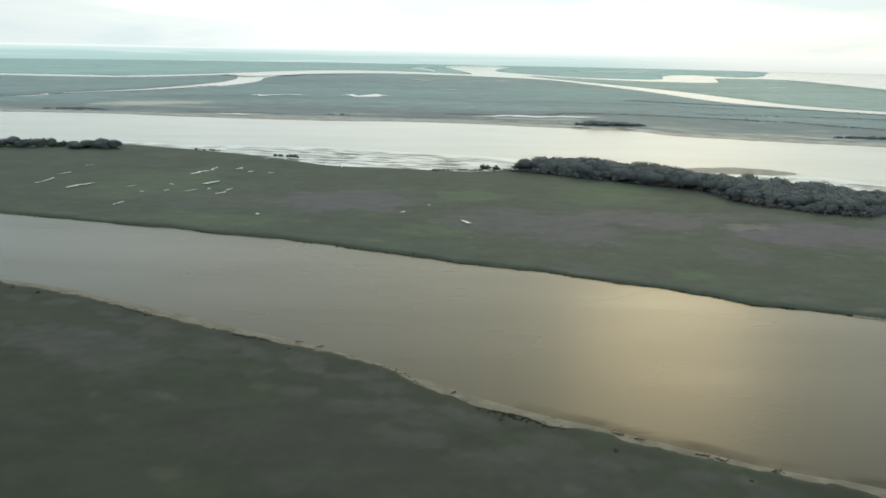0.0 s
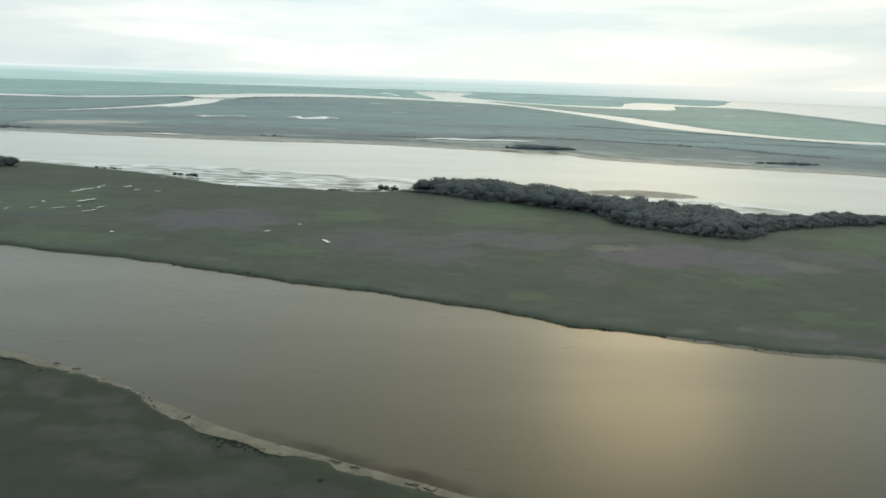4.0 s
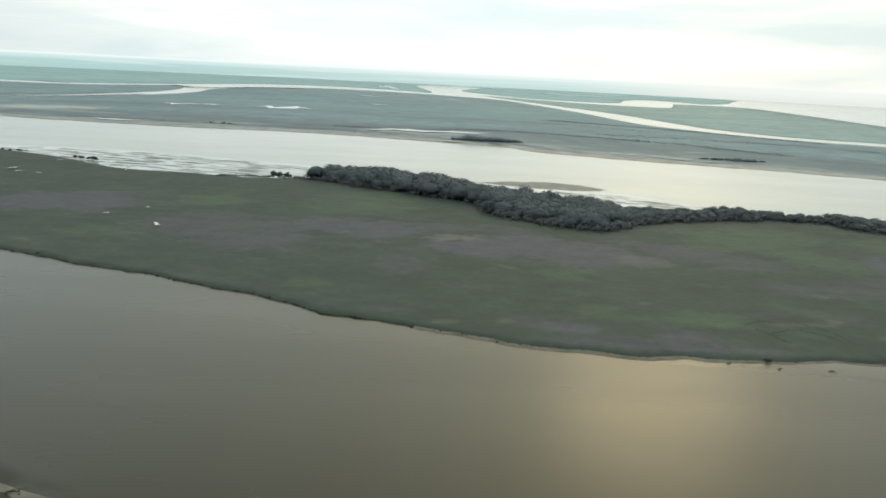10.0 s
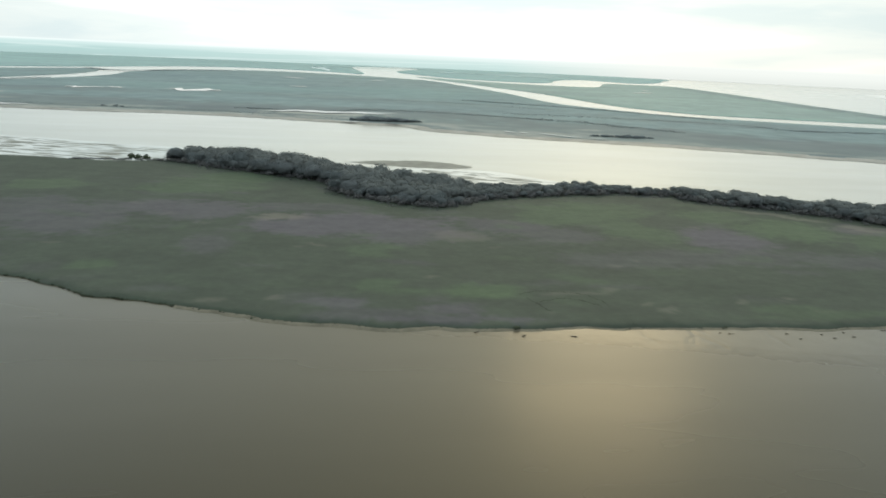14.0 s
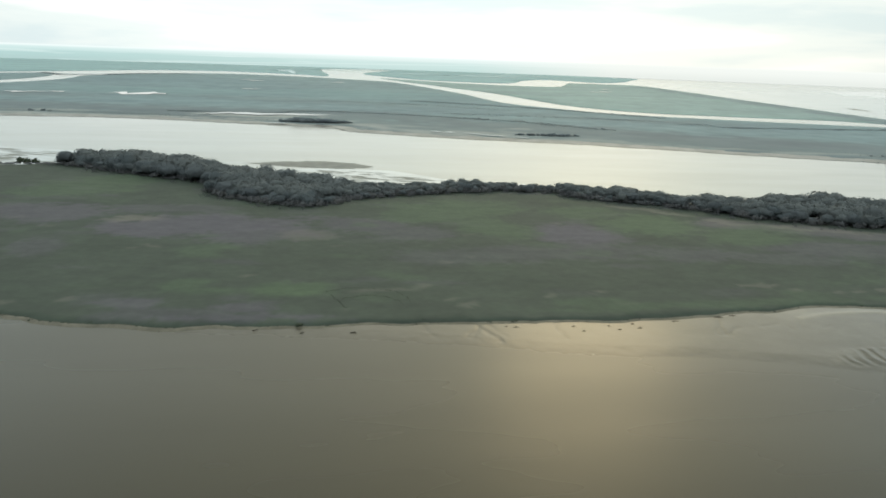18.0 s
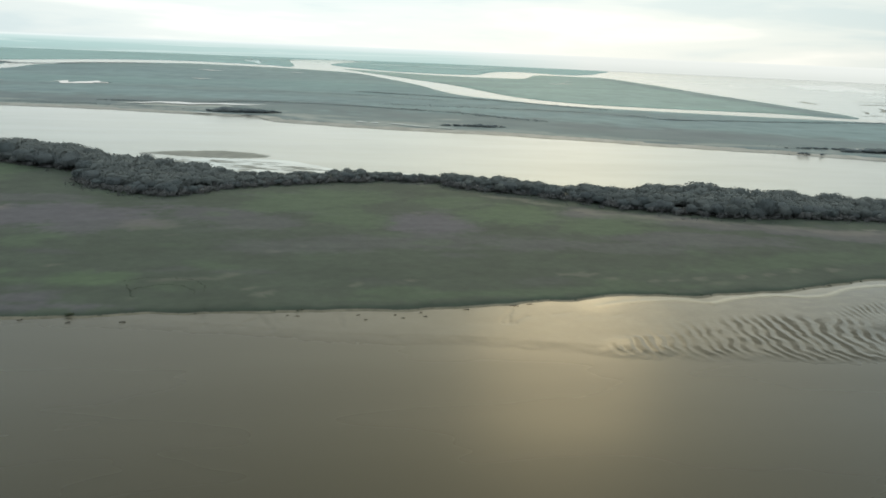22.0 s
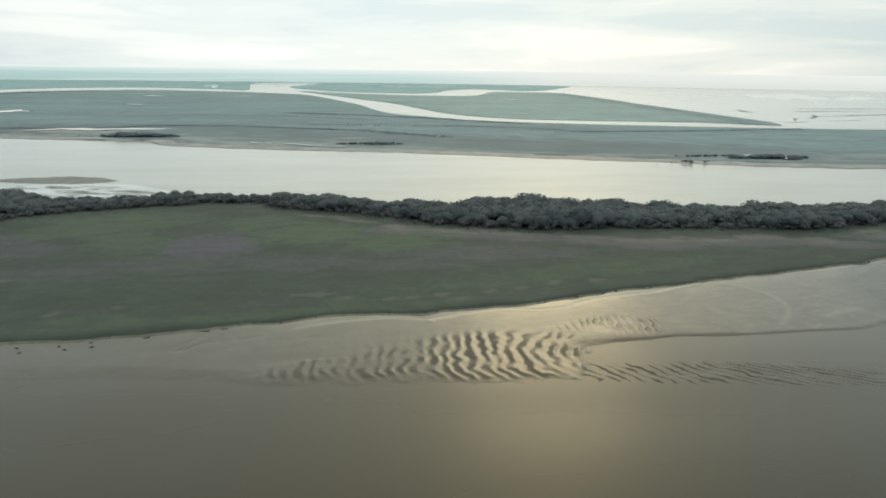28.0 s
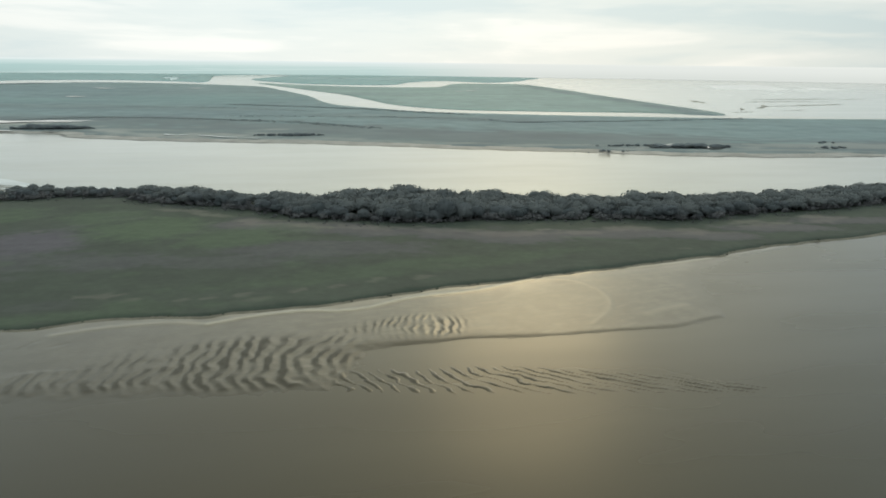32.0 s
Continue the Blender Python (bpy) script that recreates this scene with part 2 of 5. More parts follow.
def mat_wet_sand():
    """Wet sand with a film of water; dark mud, and shade painted on ripple faces and in hollows."""
    m, n, l, b = material("wet_sand")
    at = n.new("ShaderNodeAttribute")
    at.attribute_name = "wet"
    sep = n.new("ShaderNodeSeparateColor")
    l.new(at.outputs["Color"], sep.inputs[0])
    f = noise_node(n, l, 0.12, 5, 0.6)
    col = ramp(n, l, f, [(0.3, (0.080, 0.062, 0.034)), (0.7, (0.118, 0.095, 0.057))])
    grain = noise_node(n, l, 1.1, 4, 0.6, (0.5, 1.4, 1), 8)
    col = mix(n, l, 1.0, col, ramp(n, l, grain, [(0.3, (0.90, 0.90, 0.90)), (0.7, (1.09, 1.09, 1.09))]), "MULTIPLY")
    col = mix(n, l, sep.outputs[2], col, (0.36, 0.305, 0.205))
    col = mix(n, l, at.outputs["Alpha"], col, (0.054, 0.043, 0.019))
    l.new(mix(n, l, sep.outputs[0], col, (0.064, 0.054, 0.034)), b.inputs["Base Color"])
    b.inputs["Roughness"].default_value, b.inputs["Specular IOR Level"].default_value = 0.48, 0.22
    b.inputs["Coat IOR"].default_value = 1.34
    l.new(ramp(n, l, sep.outputs[0], [(0.0, (0.95, 0.95, 0.95)), (1.0, (0.06, 0.06, 0.06))]), b.inputs["Coat Weight"])
    l.new(ramp(n, l, sep.outputs[1], [(0.0, (0.25, 0.25, 0.25)), (1.0, (0.15, 0.15, 0.15))]), b.inputs["Coat Roughness"])
    bump(n, l, b, grain, 0.15, 0.08)
    return m


m, n, l, b = material("shallow_bed")
bed = n.new("ShaderNodeAttribute")
bed.attribute_name = "bed"
b.inputs["Base Color"].default_value = (0.022, 0.018, 0.010, 1)
b.inputs["Roughness"].default_value, b.inputs["Specular IOR Level"].default_value = 0.35, 0.3
l.new(bed.outputs["Fac"], b.inputs["Alpha"])
SHALLOWS = m

MUD = mat_wet_sand()
# Paled and blued: the haze before the wood is mixed into the leaves
LEAF = mat_leaf("willow_leaf", (0.258, 0.281, 0.292), (0.320, 0.340, 0.347), 0.09)
# Far foliage: leaf colour greyed and lightened with painted haze
FARLEAF = mat_leaf("haze_grey_leaf", (0.37, 0.405, 0.435), (0.45, 0.485, 0.51), 0.03)
SCRUB = mat_leaf("dry_scrub", (0.225, 0.225, 0.233), (0.285, 0.277, 0.277), 0.12)
BARK = mat_plain("bark", (0.06, 0.05, 0.04), (0.11, 0.09, 0.07), 2.0, 0.85, 0.2)
REED = mat_plain("reed", (0.060, 0.078, 0.048), (0.095, 0.108, 0.070), 0.2, 0.8, 0.2)
GRASS_DARK = mat_plain("dark_grass", (0.046, 0.060, 0.040), (0.080, 0.090, 0.062), 0.08, 0.8, 0.2)
BANKGRASS = mat_plain("bank_grass", (0.046, 0.056, 0.038), (0.072, 0.082, 0.056), 0.12, 0.8, 0.2)
# Pools: base lightened to paint in some of the mirrored sky
POOL = mat_plain("still_water", (0.20, 0.195, 0.175), (0.27, 0.26, 0.235), 0.05, 0.06, 1.0)

# White base that paints sun glint on the sea and one small pool
GLINT = mat_plain("white_glint", (0.74, 0.74, 0.70), (0.84, 0.84, 0.80), 0.004, 0.10, 1.0)
# Near-white base stands in for sky glare on the shallows
CALM = mat_plain("glare_white_shallows", (0.58, 0.57, 0.525), (0.80, 0.79, 0.74), 0.04, 0.10, 1.0, 0.0, (0.4, 1.6, 1), -12)

# Backdrop ring: hazy land, sea and low sky painted as a glowing gradient
m, n, l, b = material("glowing_haze")
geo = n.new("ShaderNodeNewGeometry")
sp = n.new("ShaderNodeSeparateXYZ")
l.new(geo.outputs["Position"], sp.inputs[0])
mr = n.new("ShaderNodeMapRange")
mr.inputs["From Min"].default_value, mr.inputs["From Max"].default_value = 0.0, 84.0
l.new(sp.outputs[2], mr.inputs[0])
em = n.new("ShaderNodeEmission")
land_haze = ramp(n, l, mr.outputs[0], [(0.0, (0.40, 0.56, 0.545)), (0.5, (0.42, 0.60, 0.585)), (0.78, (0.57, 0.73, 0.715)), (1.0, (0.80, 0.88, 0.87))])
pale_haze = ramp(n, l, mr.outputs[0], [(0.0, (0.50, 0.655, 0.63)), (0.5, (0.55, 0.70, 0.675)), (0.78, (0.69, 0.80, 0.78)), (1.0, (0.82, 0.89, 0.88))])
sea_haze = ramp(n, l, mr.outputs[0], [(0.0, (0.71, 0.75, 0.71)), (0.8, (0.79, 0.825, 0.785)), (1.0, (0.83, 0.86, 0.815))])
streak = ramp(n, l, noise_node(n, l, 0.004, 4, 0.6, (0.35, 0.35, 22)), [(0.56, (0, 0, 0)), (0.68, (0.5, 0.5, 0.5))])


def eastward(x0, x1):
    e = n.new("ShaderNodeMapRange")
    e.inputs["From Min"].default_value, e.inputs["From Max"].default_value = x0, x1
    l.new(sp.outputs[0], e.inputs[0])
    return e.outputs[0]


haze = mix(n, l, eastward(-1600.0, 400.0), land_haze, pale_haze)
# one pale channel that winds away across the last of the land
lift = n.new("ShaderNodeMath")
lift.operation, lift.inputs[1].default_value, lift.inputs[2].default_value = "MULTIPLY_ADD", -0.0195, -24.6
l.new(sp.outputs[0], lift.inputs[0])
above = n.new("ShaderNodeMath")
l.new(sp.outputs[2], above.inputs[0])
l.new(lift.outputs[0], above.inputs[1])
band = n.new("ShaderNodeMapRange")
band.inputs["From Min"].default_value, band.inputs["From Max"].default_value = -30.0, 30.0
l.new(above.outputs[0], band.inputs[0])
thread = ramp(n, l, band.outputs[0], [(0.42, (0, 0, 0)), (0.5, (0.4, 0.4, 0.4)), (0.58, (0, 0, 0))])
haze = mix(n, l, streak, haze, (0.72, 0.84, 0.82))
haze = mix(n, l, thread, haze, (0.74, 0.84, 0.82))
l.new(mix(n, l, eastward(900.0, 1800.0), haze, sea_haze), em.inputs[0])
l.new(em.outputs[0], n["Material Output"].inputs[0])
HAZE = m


# ---- building helpers ----
def mesh_ob(name, verts, faces, mat, parent=None):
    me = bpy.data.meshes.new(name)
    me.from_pydata(verts, [], faces)
    me.materials.append(mat)
    ob = new(name, me)
    ob.parent = parent
    return ob


def spline(pts, step, rough=0.0, seed=0.0, closed=False):
    """A smooth line through plan points, resampled at step metres, with a ragged edge."""
    P = [Vector((x, y)) for x, y in pts]
    out, count = [], len(P)
    for i in range(count if closed else count - 1):
        a, b2, c, d = (P[(i + k) % count] if closed else P[min(max(i + k, 0), count - 1)] for k in (-1, 0, 1, 2))
        k = max(1, int((c - b2).length / step))
        for j in range(k):
            u = j / k
            out.append(0.5 * (2 * b2 + (c - a) * u + (2 * a - 5 * b2 + 4 * c - d) * u * u + (3 * b2 - a - 3 * c + d) * u ** 3))
    if not closed:
        out.append(P[-1])
    if rough:
        out = [p + rough * Vector((noise.noise((p.x / (6 * step), p.y / (6 * step), seed)) + 0.5 * noise.noise((p.x / (2 * step), p.y / (2 * step), seed)),
                                   noise.noise((p.x / (6 * step), p.y / (6 * step), seed + 9)) + 0.5 * noise.noise((p.x / (2 * step), p.y / (2 * step), seed + 9)))) for p in out]
    return out


def inside(x, y, poly):
    hit, j = False, len(poly) - 1
    for i in range(len(poly)):
        a, c = poly[i], poly[j]
        if (a[1] > y) != (c[1] > y) and x < (c[0] - a[0]) * (y - a[1]) / (c[1] - a[1]) + a[0]:
            hit = not hit
        j = i
    return hit


def insides(X, Y, poly):
    """The same for whole arrays."""
    hit = np.zeros(X.shape, bool)
    j = len(poly) - 1
    for i in range(len(poly)):
        (ax, ay), (cx, cy) = poly[i], poly[j]
        if ay != cy:
            cross = ((ay > Y) != (cy > Y)) & (X < (cx - ax) * (Y - ay) / (cy - ay) + ax)
            hit ^= cross
        j = i
    return hit


def edge_distance(X, Y, line):
    best = np.full(X.shape, 1e9)
    for (ax, ay), (cx, cy) in zip(line[:-1], line[1:]):
        dx, dy = cx - ax, cy - ay
        u = np.clip(((X - ax) * dx + (Y - ay) * dy) / (dx * dx + dy * dy + 1e-9), 0, 1)
        best = np.minimum(best, np.hypot(X - ax - u * dx, Y - ay - u * dy))
    return best


from mathutils.geometry import delaunay_2d_cdt


def land(name, outline, mat, z, step, region=None, patches=(), label="", lip=0.5):
    """A sheet of low ground with a bank round it. patches: x, y, half length, half width, turn, kind (0 dry, 1 lush, 2 bare), amount."""
    poly = [(p.x, p.y) for p in outline]
    xs, ys = [p[0] for p in poly], [p[1] for p in poly]
    x0, x1, y0, y1 = region or (min(xs), max(xs), min(ys), max(ys))
    X, Y = np.meshgrid(np.arange(x0, x1, step), np.arange(y0, y1, step))
    X, Y = X.ravel() + np.random.uniform(-0.35, 0.35, X.size) * step, Y.ravel() + np.random.uniform(-0.35, 0.35, Y.size) * step
    ok = insides(X, Y, poly)
    ring = poly + [poly[0]]
    X, Y = X[ok], Y[ok]
    D = edge_distance(X, Y, ring)
    ok = D > step * 0.7
    X, Y, D = X[ok], Y[ok], D[ok]
    pts = [Vector(p) for p in poly] + [Vector((a, c)) for a, c in zip(X, Y)]
    n_edge = len(poly)
    vs, _, fs, orig, _, _ = delaunay_2d_cdt(pts, [], [list(range(n_edge))], 1, 1e-4)
    verts, edge = [], {}
    for i, (v, o) in enumerate(zip(vs, orig)):
        k = o[0] if o else -1
        if 0 <= k < n_edge:
            edge[k] = i
            verts.append((v.x, v.y, z * 0.45))
        else:
            verts.append((v.x, v.y, z * (0.75 + 0.5 * noise.noise((v.x * 0.03, v.y * 0.03, z)))))
    faces = [tuple(f) for f in fs]
    # bank down into the water
    area = sum(poly[i - 1][0] * poly[i][1] - poly[i][0] * poly[i - 1][1] for i in range(n_edge))
    low = {}
    for k in range(n_edge):
        a, c = poly[k - 1], poly[(k + 1) % n_edge]
        tx, ty = c[0] - a[0], c[1] - a[1]
        ln = math.hypot(tx, ty) or 1
        s = lip if area > 0 else -lip
        low[k] = len(verts)
        verts.append((poly[k][0] + s * ty / ln, poly[k][1] - s * tx / ln, -0.6))
    for k in range(n_edge):
        j = (k + 1) % n_edge
        if k in edge and j in edge:
            f = (edge[k], low[k], low[j], edge[j])
            faces.append(f if area > 0 else f[::-1])
    ob = mesh_ob(name, verts, faces, mat)
    V = np.array(verts)
    cover = np.zeros((len(verts), 4), np.float32)
    cover[:, 3] = 1
    N1 = np.array([noise.noise((v[0] * 0.045, v[1] * 0.06, 3.0)) + 0.5 * noise.noise((v[0] * 0.15, v[1] * 0.2, 5.0)) for v in verts])
    N2 = np.array([noise.noise((v[0] * 0.4, v[1] * 0.4, 7.0)) for v in verts]) if patches else N1
    for px, py, ra, rb, turn, kind, amount in patches:
        c, s = math.cos(radians(turn)), math.sin(radians(turn))
        u, w = ((V[:, 0] - px) * c + (V[:, 1] - py) * s) / ra, (-(V[:, 0] - px) * s + (V[:, 1] - py) * c) / rb
        r = np.sqrt(u * u + w * w) + 0.45 * N1 + 0.4 * N2
        f = amount * np.clip((1.15 - r) / 0.4, 0, 1)
        k = int(kind)
        cover[:, k] = np.maximum(cover[:, k], f)
        if k == 1:
            cover[:, 0] *= 1 - 0.8 * f
    layer = ob.data.color_attributes.new("cover", "FLOAT_COLOR", "POINT")
    layer.data.foreach_set("color", cover.ravel())
    ob.data.shade_smooth()
    return tagged(ob, label, "ground", kind="structure")


# ---- water and river bed ----
def disc(name, z, mat, radius, label, cx=200, cy=0):
    rings = [0, 60, 120, 250, 500, 1000, 2000, 3500, radius]
    verts, faces, seg = [(cx, cy, z)], [], 72
    for r in rings[1:]:
        verts += [(cx + r * math.cos(2 * math.pi * k / seg), cy + r * math.sin(2 * math.pi * k / seg), z) for k in range(seg)]
    for k in range(seg):
        faces.append((0, 1 + k, 1 + (k + 1) % seg))
    for q in range(len(rings) - 2):
        for k in range(seg):
            a, b2 = 1 + q * seg + k, 1 + q * seg + (k + 1) % seg
            faces.append((a, a + seg, b2 + seg, b2))
    return tagged(mesh_ob(name, verts, faces, mat), label, name, kind="structure")


disc("water", 0.0, WATER, 4850, "wide brown silty river water under a bright overcast sky")
disc("ground", -3.0, MUD, 4850, "muddy river bed reaching the horizon")

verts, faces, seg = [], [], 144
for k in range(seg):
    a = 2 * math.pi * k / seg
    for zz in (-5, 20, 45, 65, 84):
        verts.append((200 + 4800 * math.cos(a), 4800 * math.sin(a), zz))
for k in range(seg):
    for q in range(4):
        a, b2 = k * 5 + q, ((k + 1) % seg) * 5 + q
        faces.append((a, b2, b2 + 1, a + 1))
tagged(mesh_ob("backdrop", verts, faces, HAZE), "glowing backdrop painted as pale blue-green haze over the distant shore", "backdrop", kind="structure")

# ---- near bank ----
NEAR_VEG = [(-900, 530), (-420, 337), (-250, 258), (-180, 228), (-150, 217), (-126, 209), (-104, 200), (-93, 195), (-84, 190), (-73, 184), (-63, 180), (-53, 175.4), (-39, 169.4), (-27, 163.4), (-21, 160.2), (-16, 158), (-10, 153), (-5, 148.4), (2, 143), (10, 137.8), (16, 134.8), (24, 130.8), (29, 129.8), (33, 128.8), (37, 125.4),
            (42, 123.4), (47, 120.2), (54, 117.6), (60, 115), (66, 113), (80, 107.5), (140, 82), (230, 50), (330, 0), (430, -80), (760, -260)]
NEAR_EDGE = [(-900, 535), (-420, 342), (-250, 262), (-180, 232), (-150, 220), (-118, 209.6), (-95, 198.4), (-80, 192), (-66, 185.3), (-51, 177.8), (-38, 171.6), (-18, 161), (-11, 155.8), (-2, 149.8), (8, 142.8), (16, 138.2), (25, 133.8), (32, 130.7), (38, 127.8), (45, 124.4), (54, 120.2), (62, 116.6), (71, 113.8), (81, 110.4),
             (140, 86), (230, 54), (330, 4), (430, -76), (760, -255)]
near_line, near_edge = spline(NEAR_VEG, 1.2, 1.25, 1.0), spline(NEAR_EDGE, 2.0, 0.25, 2.0)
BANK_PATCHES = [(-60, 150, 30, 6, -27, 1, 0.35), (-20, 120, 40, 14, -25, 0, 0.15), (20, 112, 22, 8, -25, 0, 0.3), (10, 127, 26, 3, -20, 1, 0.35), (-90, 165, 30, 10, -25, 0, 0.5),
                (-40, 145, 6, 3, -20, 2, 0.25), (5, 118, 8, 3, 10, 2, 0.2), (40, 96, 20, 8, -20, 0, 0.6)]
for x, y, r in ((-88, 182, 2.6), (-84, 183, 3), (-76, 176, 5), (-60, 161, 4), (-56, 168, 5), (-46, 163, 4), (-43, 152, 3), (-32, 157, 5), (-31, 143, 4), (-18, 151, 4), (-12, 145, 5), (-19, 136, 5), (-10, 137, 5), (-3, 131, 5), (4, 134, 4), (10, 131, 4), (-94, 188, 3), (-112, 196, 4),
                (22, 124, 5), (34, 117, 5), (46, 112, 4), (60, 106, 5), (74, 99, 4), (-4, 124, 5), (14, 118, 6), (-126, 199, 4), (-140, 201, 5)):
    BANK_PATCHES.append((x, y, r * 1.3, r * 0.7, -20 + 35 * math.sin(x), 0, 0.5))
rp = random.Random(77)
for _ in range(130):
    x = rp.uniform(-170, 95)
    y = 146 - 0.52 * x - 4 - 60 * rp.random() ** 1.5
    BANK_PATCHES.append((x, y, rp.uniform(2.5, 9), rp.uniform(1.2, 3.2), rp.uniform(-40, 0), rp.choice((0, 0, 1, 1, 2)), rp.uniform(0.12, 0.34)))
BANK_PATCHES = [q if q[5] < 2 else (*q[:2], q[2] * 0.5, q[3] * 0.7, q[4], 2, q[6] * 0.45) for q in BANK_PATCHES]
land("ground_near_bank", near_line + [Vector((760, -1200)), Vector((-1500, -1200)), Vector((-1500, 780))], BANK, 0.9, 1.5, (-220, 115, 60, 300), BANK_PATCHES,
     "dark green marsh on the near river bank")

# ---- the long island ----
ISL_SOUTH = [(-520, 430), (-330, 352), (-200, 311), (-165, 302), (-133, 293), (-110, 289), (-89, 281), (-66, 276), (-33, 263), (-3, 251), (18, 243), (39, 236), (61, 226),
             (79, 218), (94, 208), (106, 204), (122, 200), (139, 193), (163, 187), (199, 185), (236, 187), (265, 188), (304, 189), (328, 192), (364, 199),
             (391, 199), (425, 205), (462, 214), (504, 223), (553, 234), (604, 249), (650, 257), (760, 288), (900, 322)]
ISL_NORTH = [(1000, 340), (900, 362), (760, 355), (667, 336), (600, 331), (540, 334), (500, 350), (460, 362), (420, 356), (374, 378), (338, 398), (301, 405), (271, 403), (239, 399), (212, 394), (196, 400), (165, 422), (135, 446), (100, 464),
             (48, 460), (16, 450), (-25, 455), (-71, 462), (-100, 478), (-135, 502), (-188, 526), (-253, 550), (-350, 562), (-520, 610), (-800, 680)]
south_line, north_line = spline(ISL_SOUTH, 2.2, 1.8, 2.0), spline(ISL_NORTH, 4.0, 1.5, 3.0)
# dry mauve reeds
ISL_PATCHES = [(-49, 350, 38, 26, 4, 0, 0.85), (25, 312, 26, 26, 3, 0, 0.6), (52, 300, 30, 30, 8, 0, 0.7), (95, 320, 36, 17, 3, 0, 0.85), (114, 264, 9, 14, 7, 0, 0.5), (164, 298, 46, 20, 6, 0, 1.0), (186, 288, 24, 20, 2, 0, 0.8),
               (228, 300, 22, 15, 8, 0, 0.7), (247, 288, 20, 14, 1, 0, 0.55), (318, 288, 19, 21, 3, 0, 1.0), (316, 270, 14, 12, 0, 0, 0.6)]
ISL_PATCHES += [(302, 258, 52, 12, 4, 0, 0.45), (360, 256, 30, 9, 0, 0, 0.5), (420, 263, 40, 13, -3, 0, 0.55), (385, 253, 32, 9, -6, 0, 0.4), (177, 193, 18, 5, 2, 0, 0.5), (202, 200, 7, 4, -1, 0, 0.5), (164, 192, 6, 4, 0, 0, 0.45),
                (268, 251, 34, 10, -1, 0, 0.4), (-120, 350, 60, 20, -10, 0, 0.35), (140, 330, 30, 10, 0, 0, 0.5)]
# lush grass
ISL_PATCHES += [(14, 370, 18, 14, 12, 1, 0.65), (84, 372, 30, 18, 8, 1, 0.6), (95, 398, 24, 18, 5, 1, 0.6), (86, 234, 7, 6, 5, 1, 0.5), (176, 218, 8, 7, 3, 1, 0.5), (208, 216, 12, 7, 2, 1, 0.85), (272, 338, 34, 18, 4, 1, 0.65), (284, 298, 16, 20, 4, 1, 0.6),
                (354, 306, 24, 22, 4, 1, 0.85), (388, 286, 20, 15, 1, 1, 0.65), (254, 322, 24, 17, 2, 1, 0.6), (332, 330, 20, 14, 0, 1, 0.6)]
ISL_PATCHES += [(173, 259, 12, 8, 6, 1, 0.45), (298, 202, 12, 5, 3, 1, 0.45), (-158, 388, 40, 40, 5, 1, 0.5), (-105, 305, 36, 12, -8, 1, 0.5), (-7, 289, 18, 11, -5, 1, 0.45), (410, 300, 16, 10, -20, 1, 0.5), (330, 200, 60, 4, 6, 1, 0.4), (450, 235, 70, 8, 12, 1, 0.35)]
# bare pale ground
ISL_PATCHES += [(134, 308, 12, 6, 3, 2, 0.5), (206, 282, 11, 9, 7, 2, 0.25), (236, 214, 11, 2, 4, 2, 0.22), (255, 205, 2.5, 1.6, 4, 2, 0.25), (194, 228, 3, 2, 5, 2, 0.22), (362, 342, 12.6, 2.9, -16, 2, 0.4), (376, 331, 11.2, 3.1, -24, 2, 0.4),
                (394, 317, 6.3, 4.8, -40, 2, 0.5), (416, 304, 9.1, 3.8, -22, 2, 0.54), (440, 297, 11.2, 4.1, -10, 2, 0.5), (468, 288, 11.2, 3.8, -12, 2, 0.43)]
ISL_PATCHES += [(500, 276, 11.2, 3.6, -4, 2, 0.43), (526, 274, 9.8, 4.1, 0, 2, 0.47), (548, 280, 11.2, 3.8, 2, 2, 0.5), (572, 274, 8.4, 3.6, -6, 2, 0.43), (606, 284, 8.4, 3.6, 14, 2, 0.47), (643, 282, 11.2, 3.6, 12, 2, 0.43)]
# pale dead reeds behind the shore
for x, y, r in ((362, 218, 3), (367, 214, 2.5), (382, 212, 3), (389, 213, 3), (398, 213, 3.5), (413, 215, 3), (425, 218, 3), (438, 223, 3), (452, 223, 3.5), (354, 219, 2.5), (226, 197, 2), (259, 200, 3.5), (248, 218, 4), (358, 219, 3), (286, 209, 2.5), (302, 212, 2.5), (227, 197, 2), (147, 206, 3), (131, 203, 4)):
    ISL_PATCHES.append((x, y, r, r * 0.5, 35, 2, 0.3))
for x, y, ra, rb in ((165, 203, 9, 4), (197, 198, 9, 4), (196, 190, 9, 1.6), (179, 190, 8, 1.6), (208, 192, 9, 2), (212, 191, 14, 2)):
    ISL_PATCHES.append((x, y, ra, rb, -4, 0, 0.8))
for x, y, ra, rb in ((183, 213, 8, 5), (213, 214, 8, 6)):
    ISL_PATCHES.append((x, y, ra * 1.3, rb * 0.8, 0, 1, 0.45))
WOOD_EDGE = [(400, 316), (426, 305), (454, 295), (476, 286), (497, 279), (523, 280), (547, 280), (573, 272), (611, 280), (650, 290)]
for _ in range(220):
    x, y = rp.uniform(-200, 600), rp.uniform(205, 400)
    ISL_PATCHES.append((x, y, rp.uniform(3, 13), rp.uniform(2, 5), rp.uniform(-25, 10), rp.choice((0, 0, 1)), rp.uniform(0.12, 0.38)))
for _ in range(70):          # dry ground along the foot of the wood
    k = rp.randrange(len(WOOD_EDGE))
    ISL_PATCHES.append((WOOD_EDGE[k][0] + rp.uniform(-9, 9), WOOD_EDGE[k][1] + rp.uniform(-7, 2), rp.uniform(3, 11), rp.uniform(1.0, 2.4), rp.uniform(-25, 5), 2, rp.uniform(0.2, 0.55)))
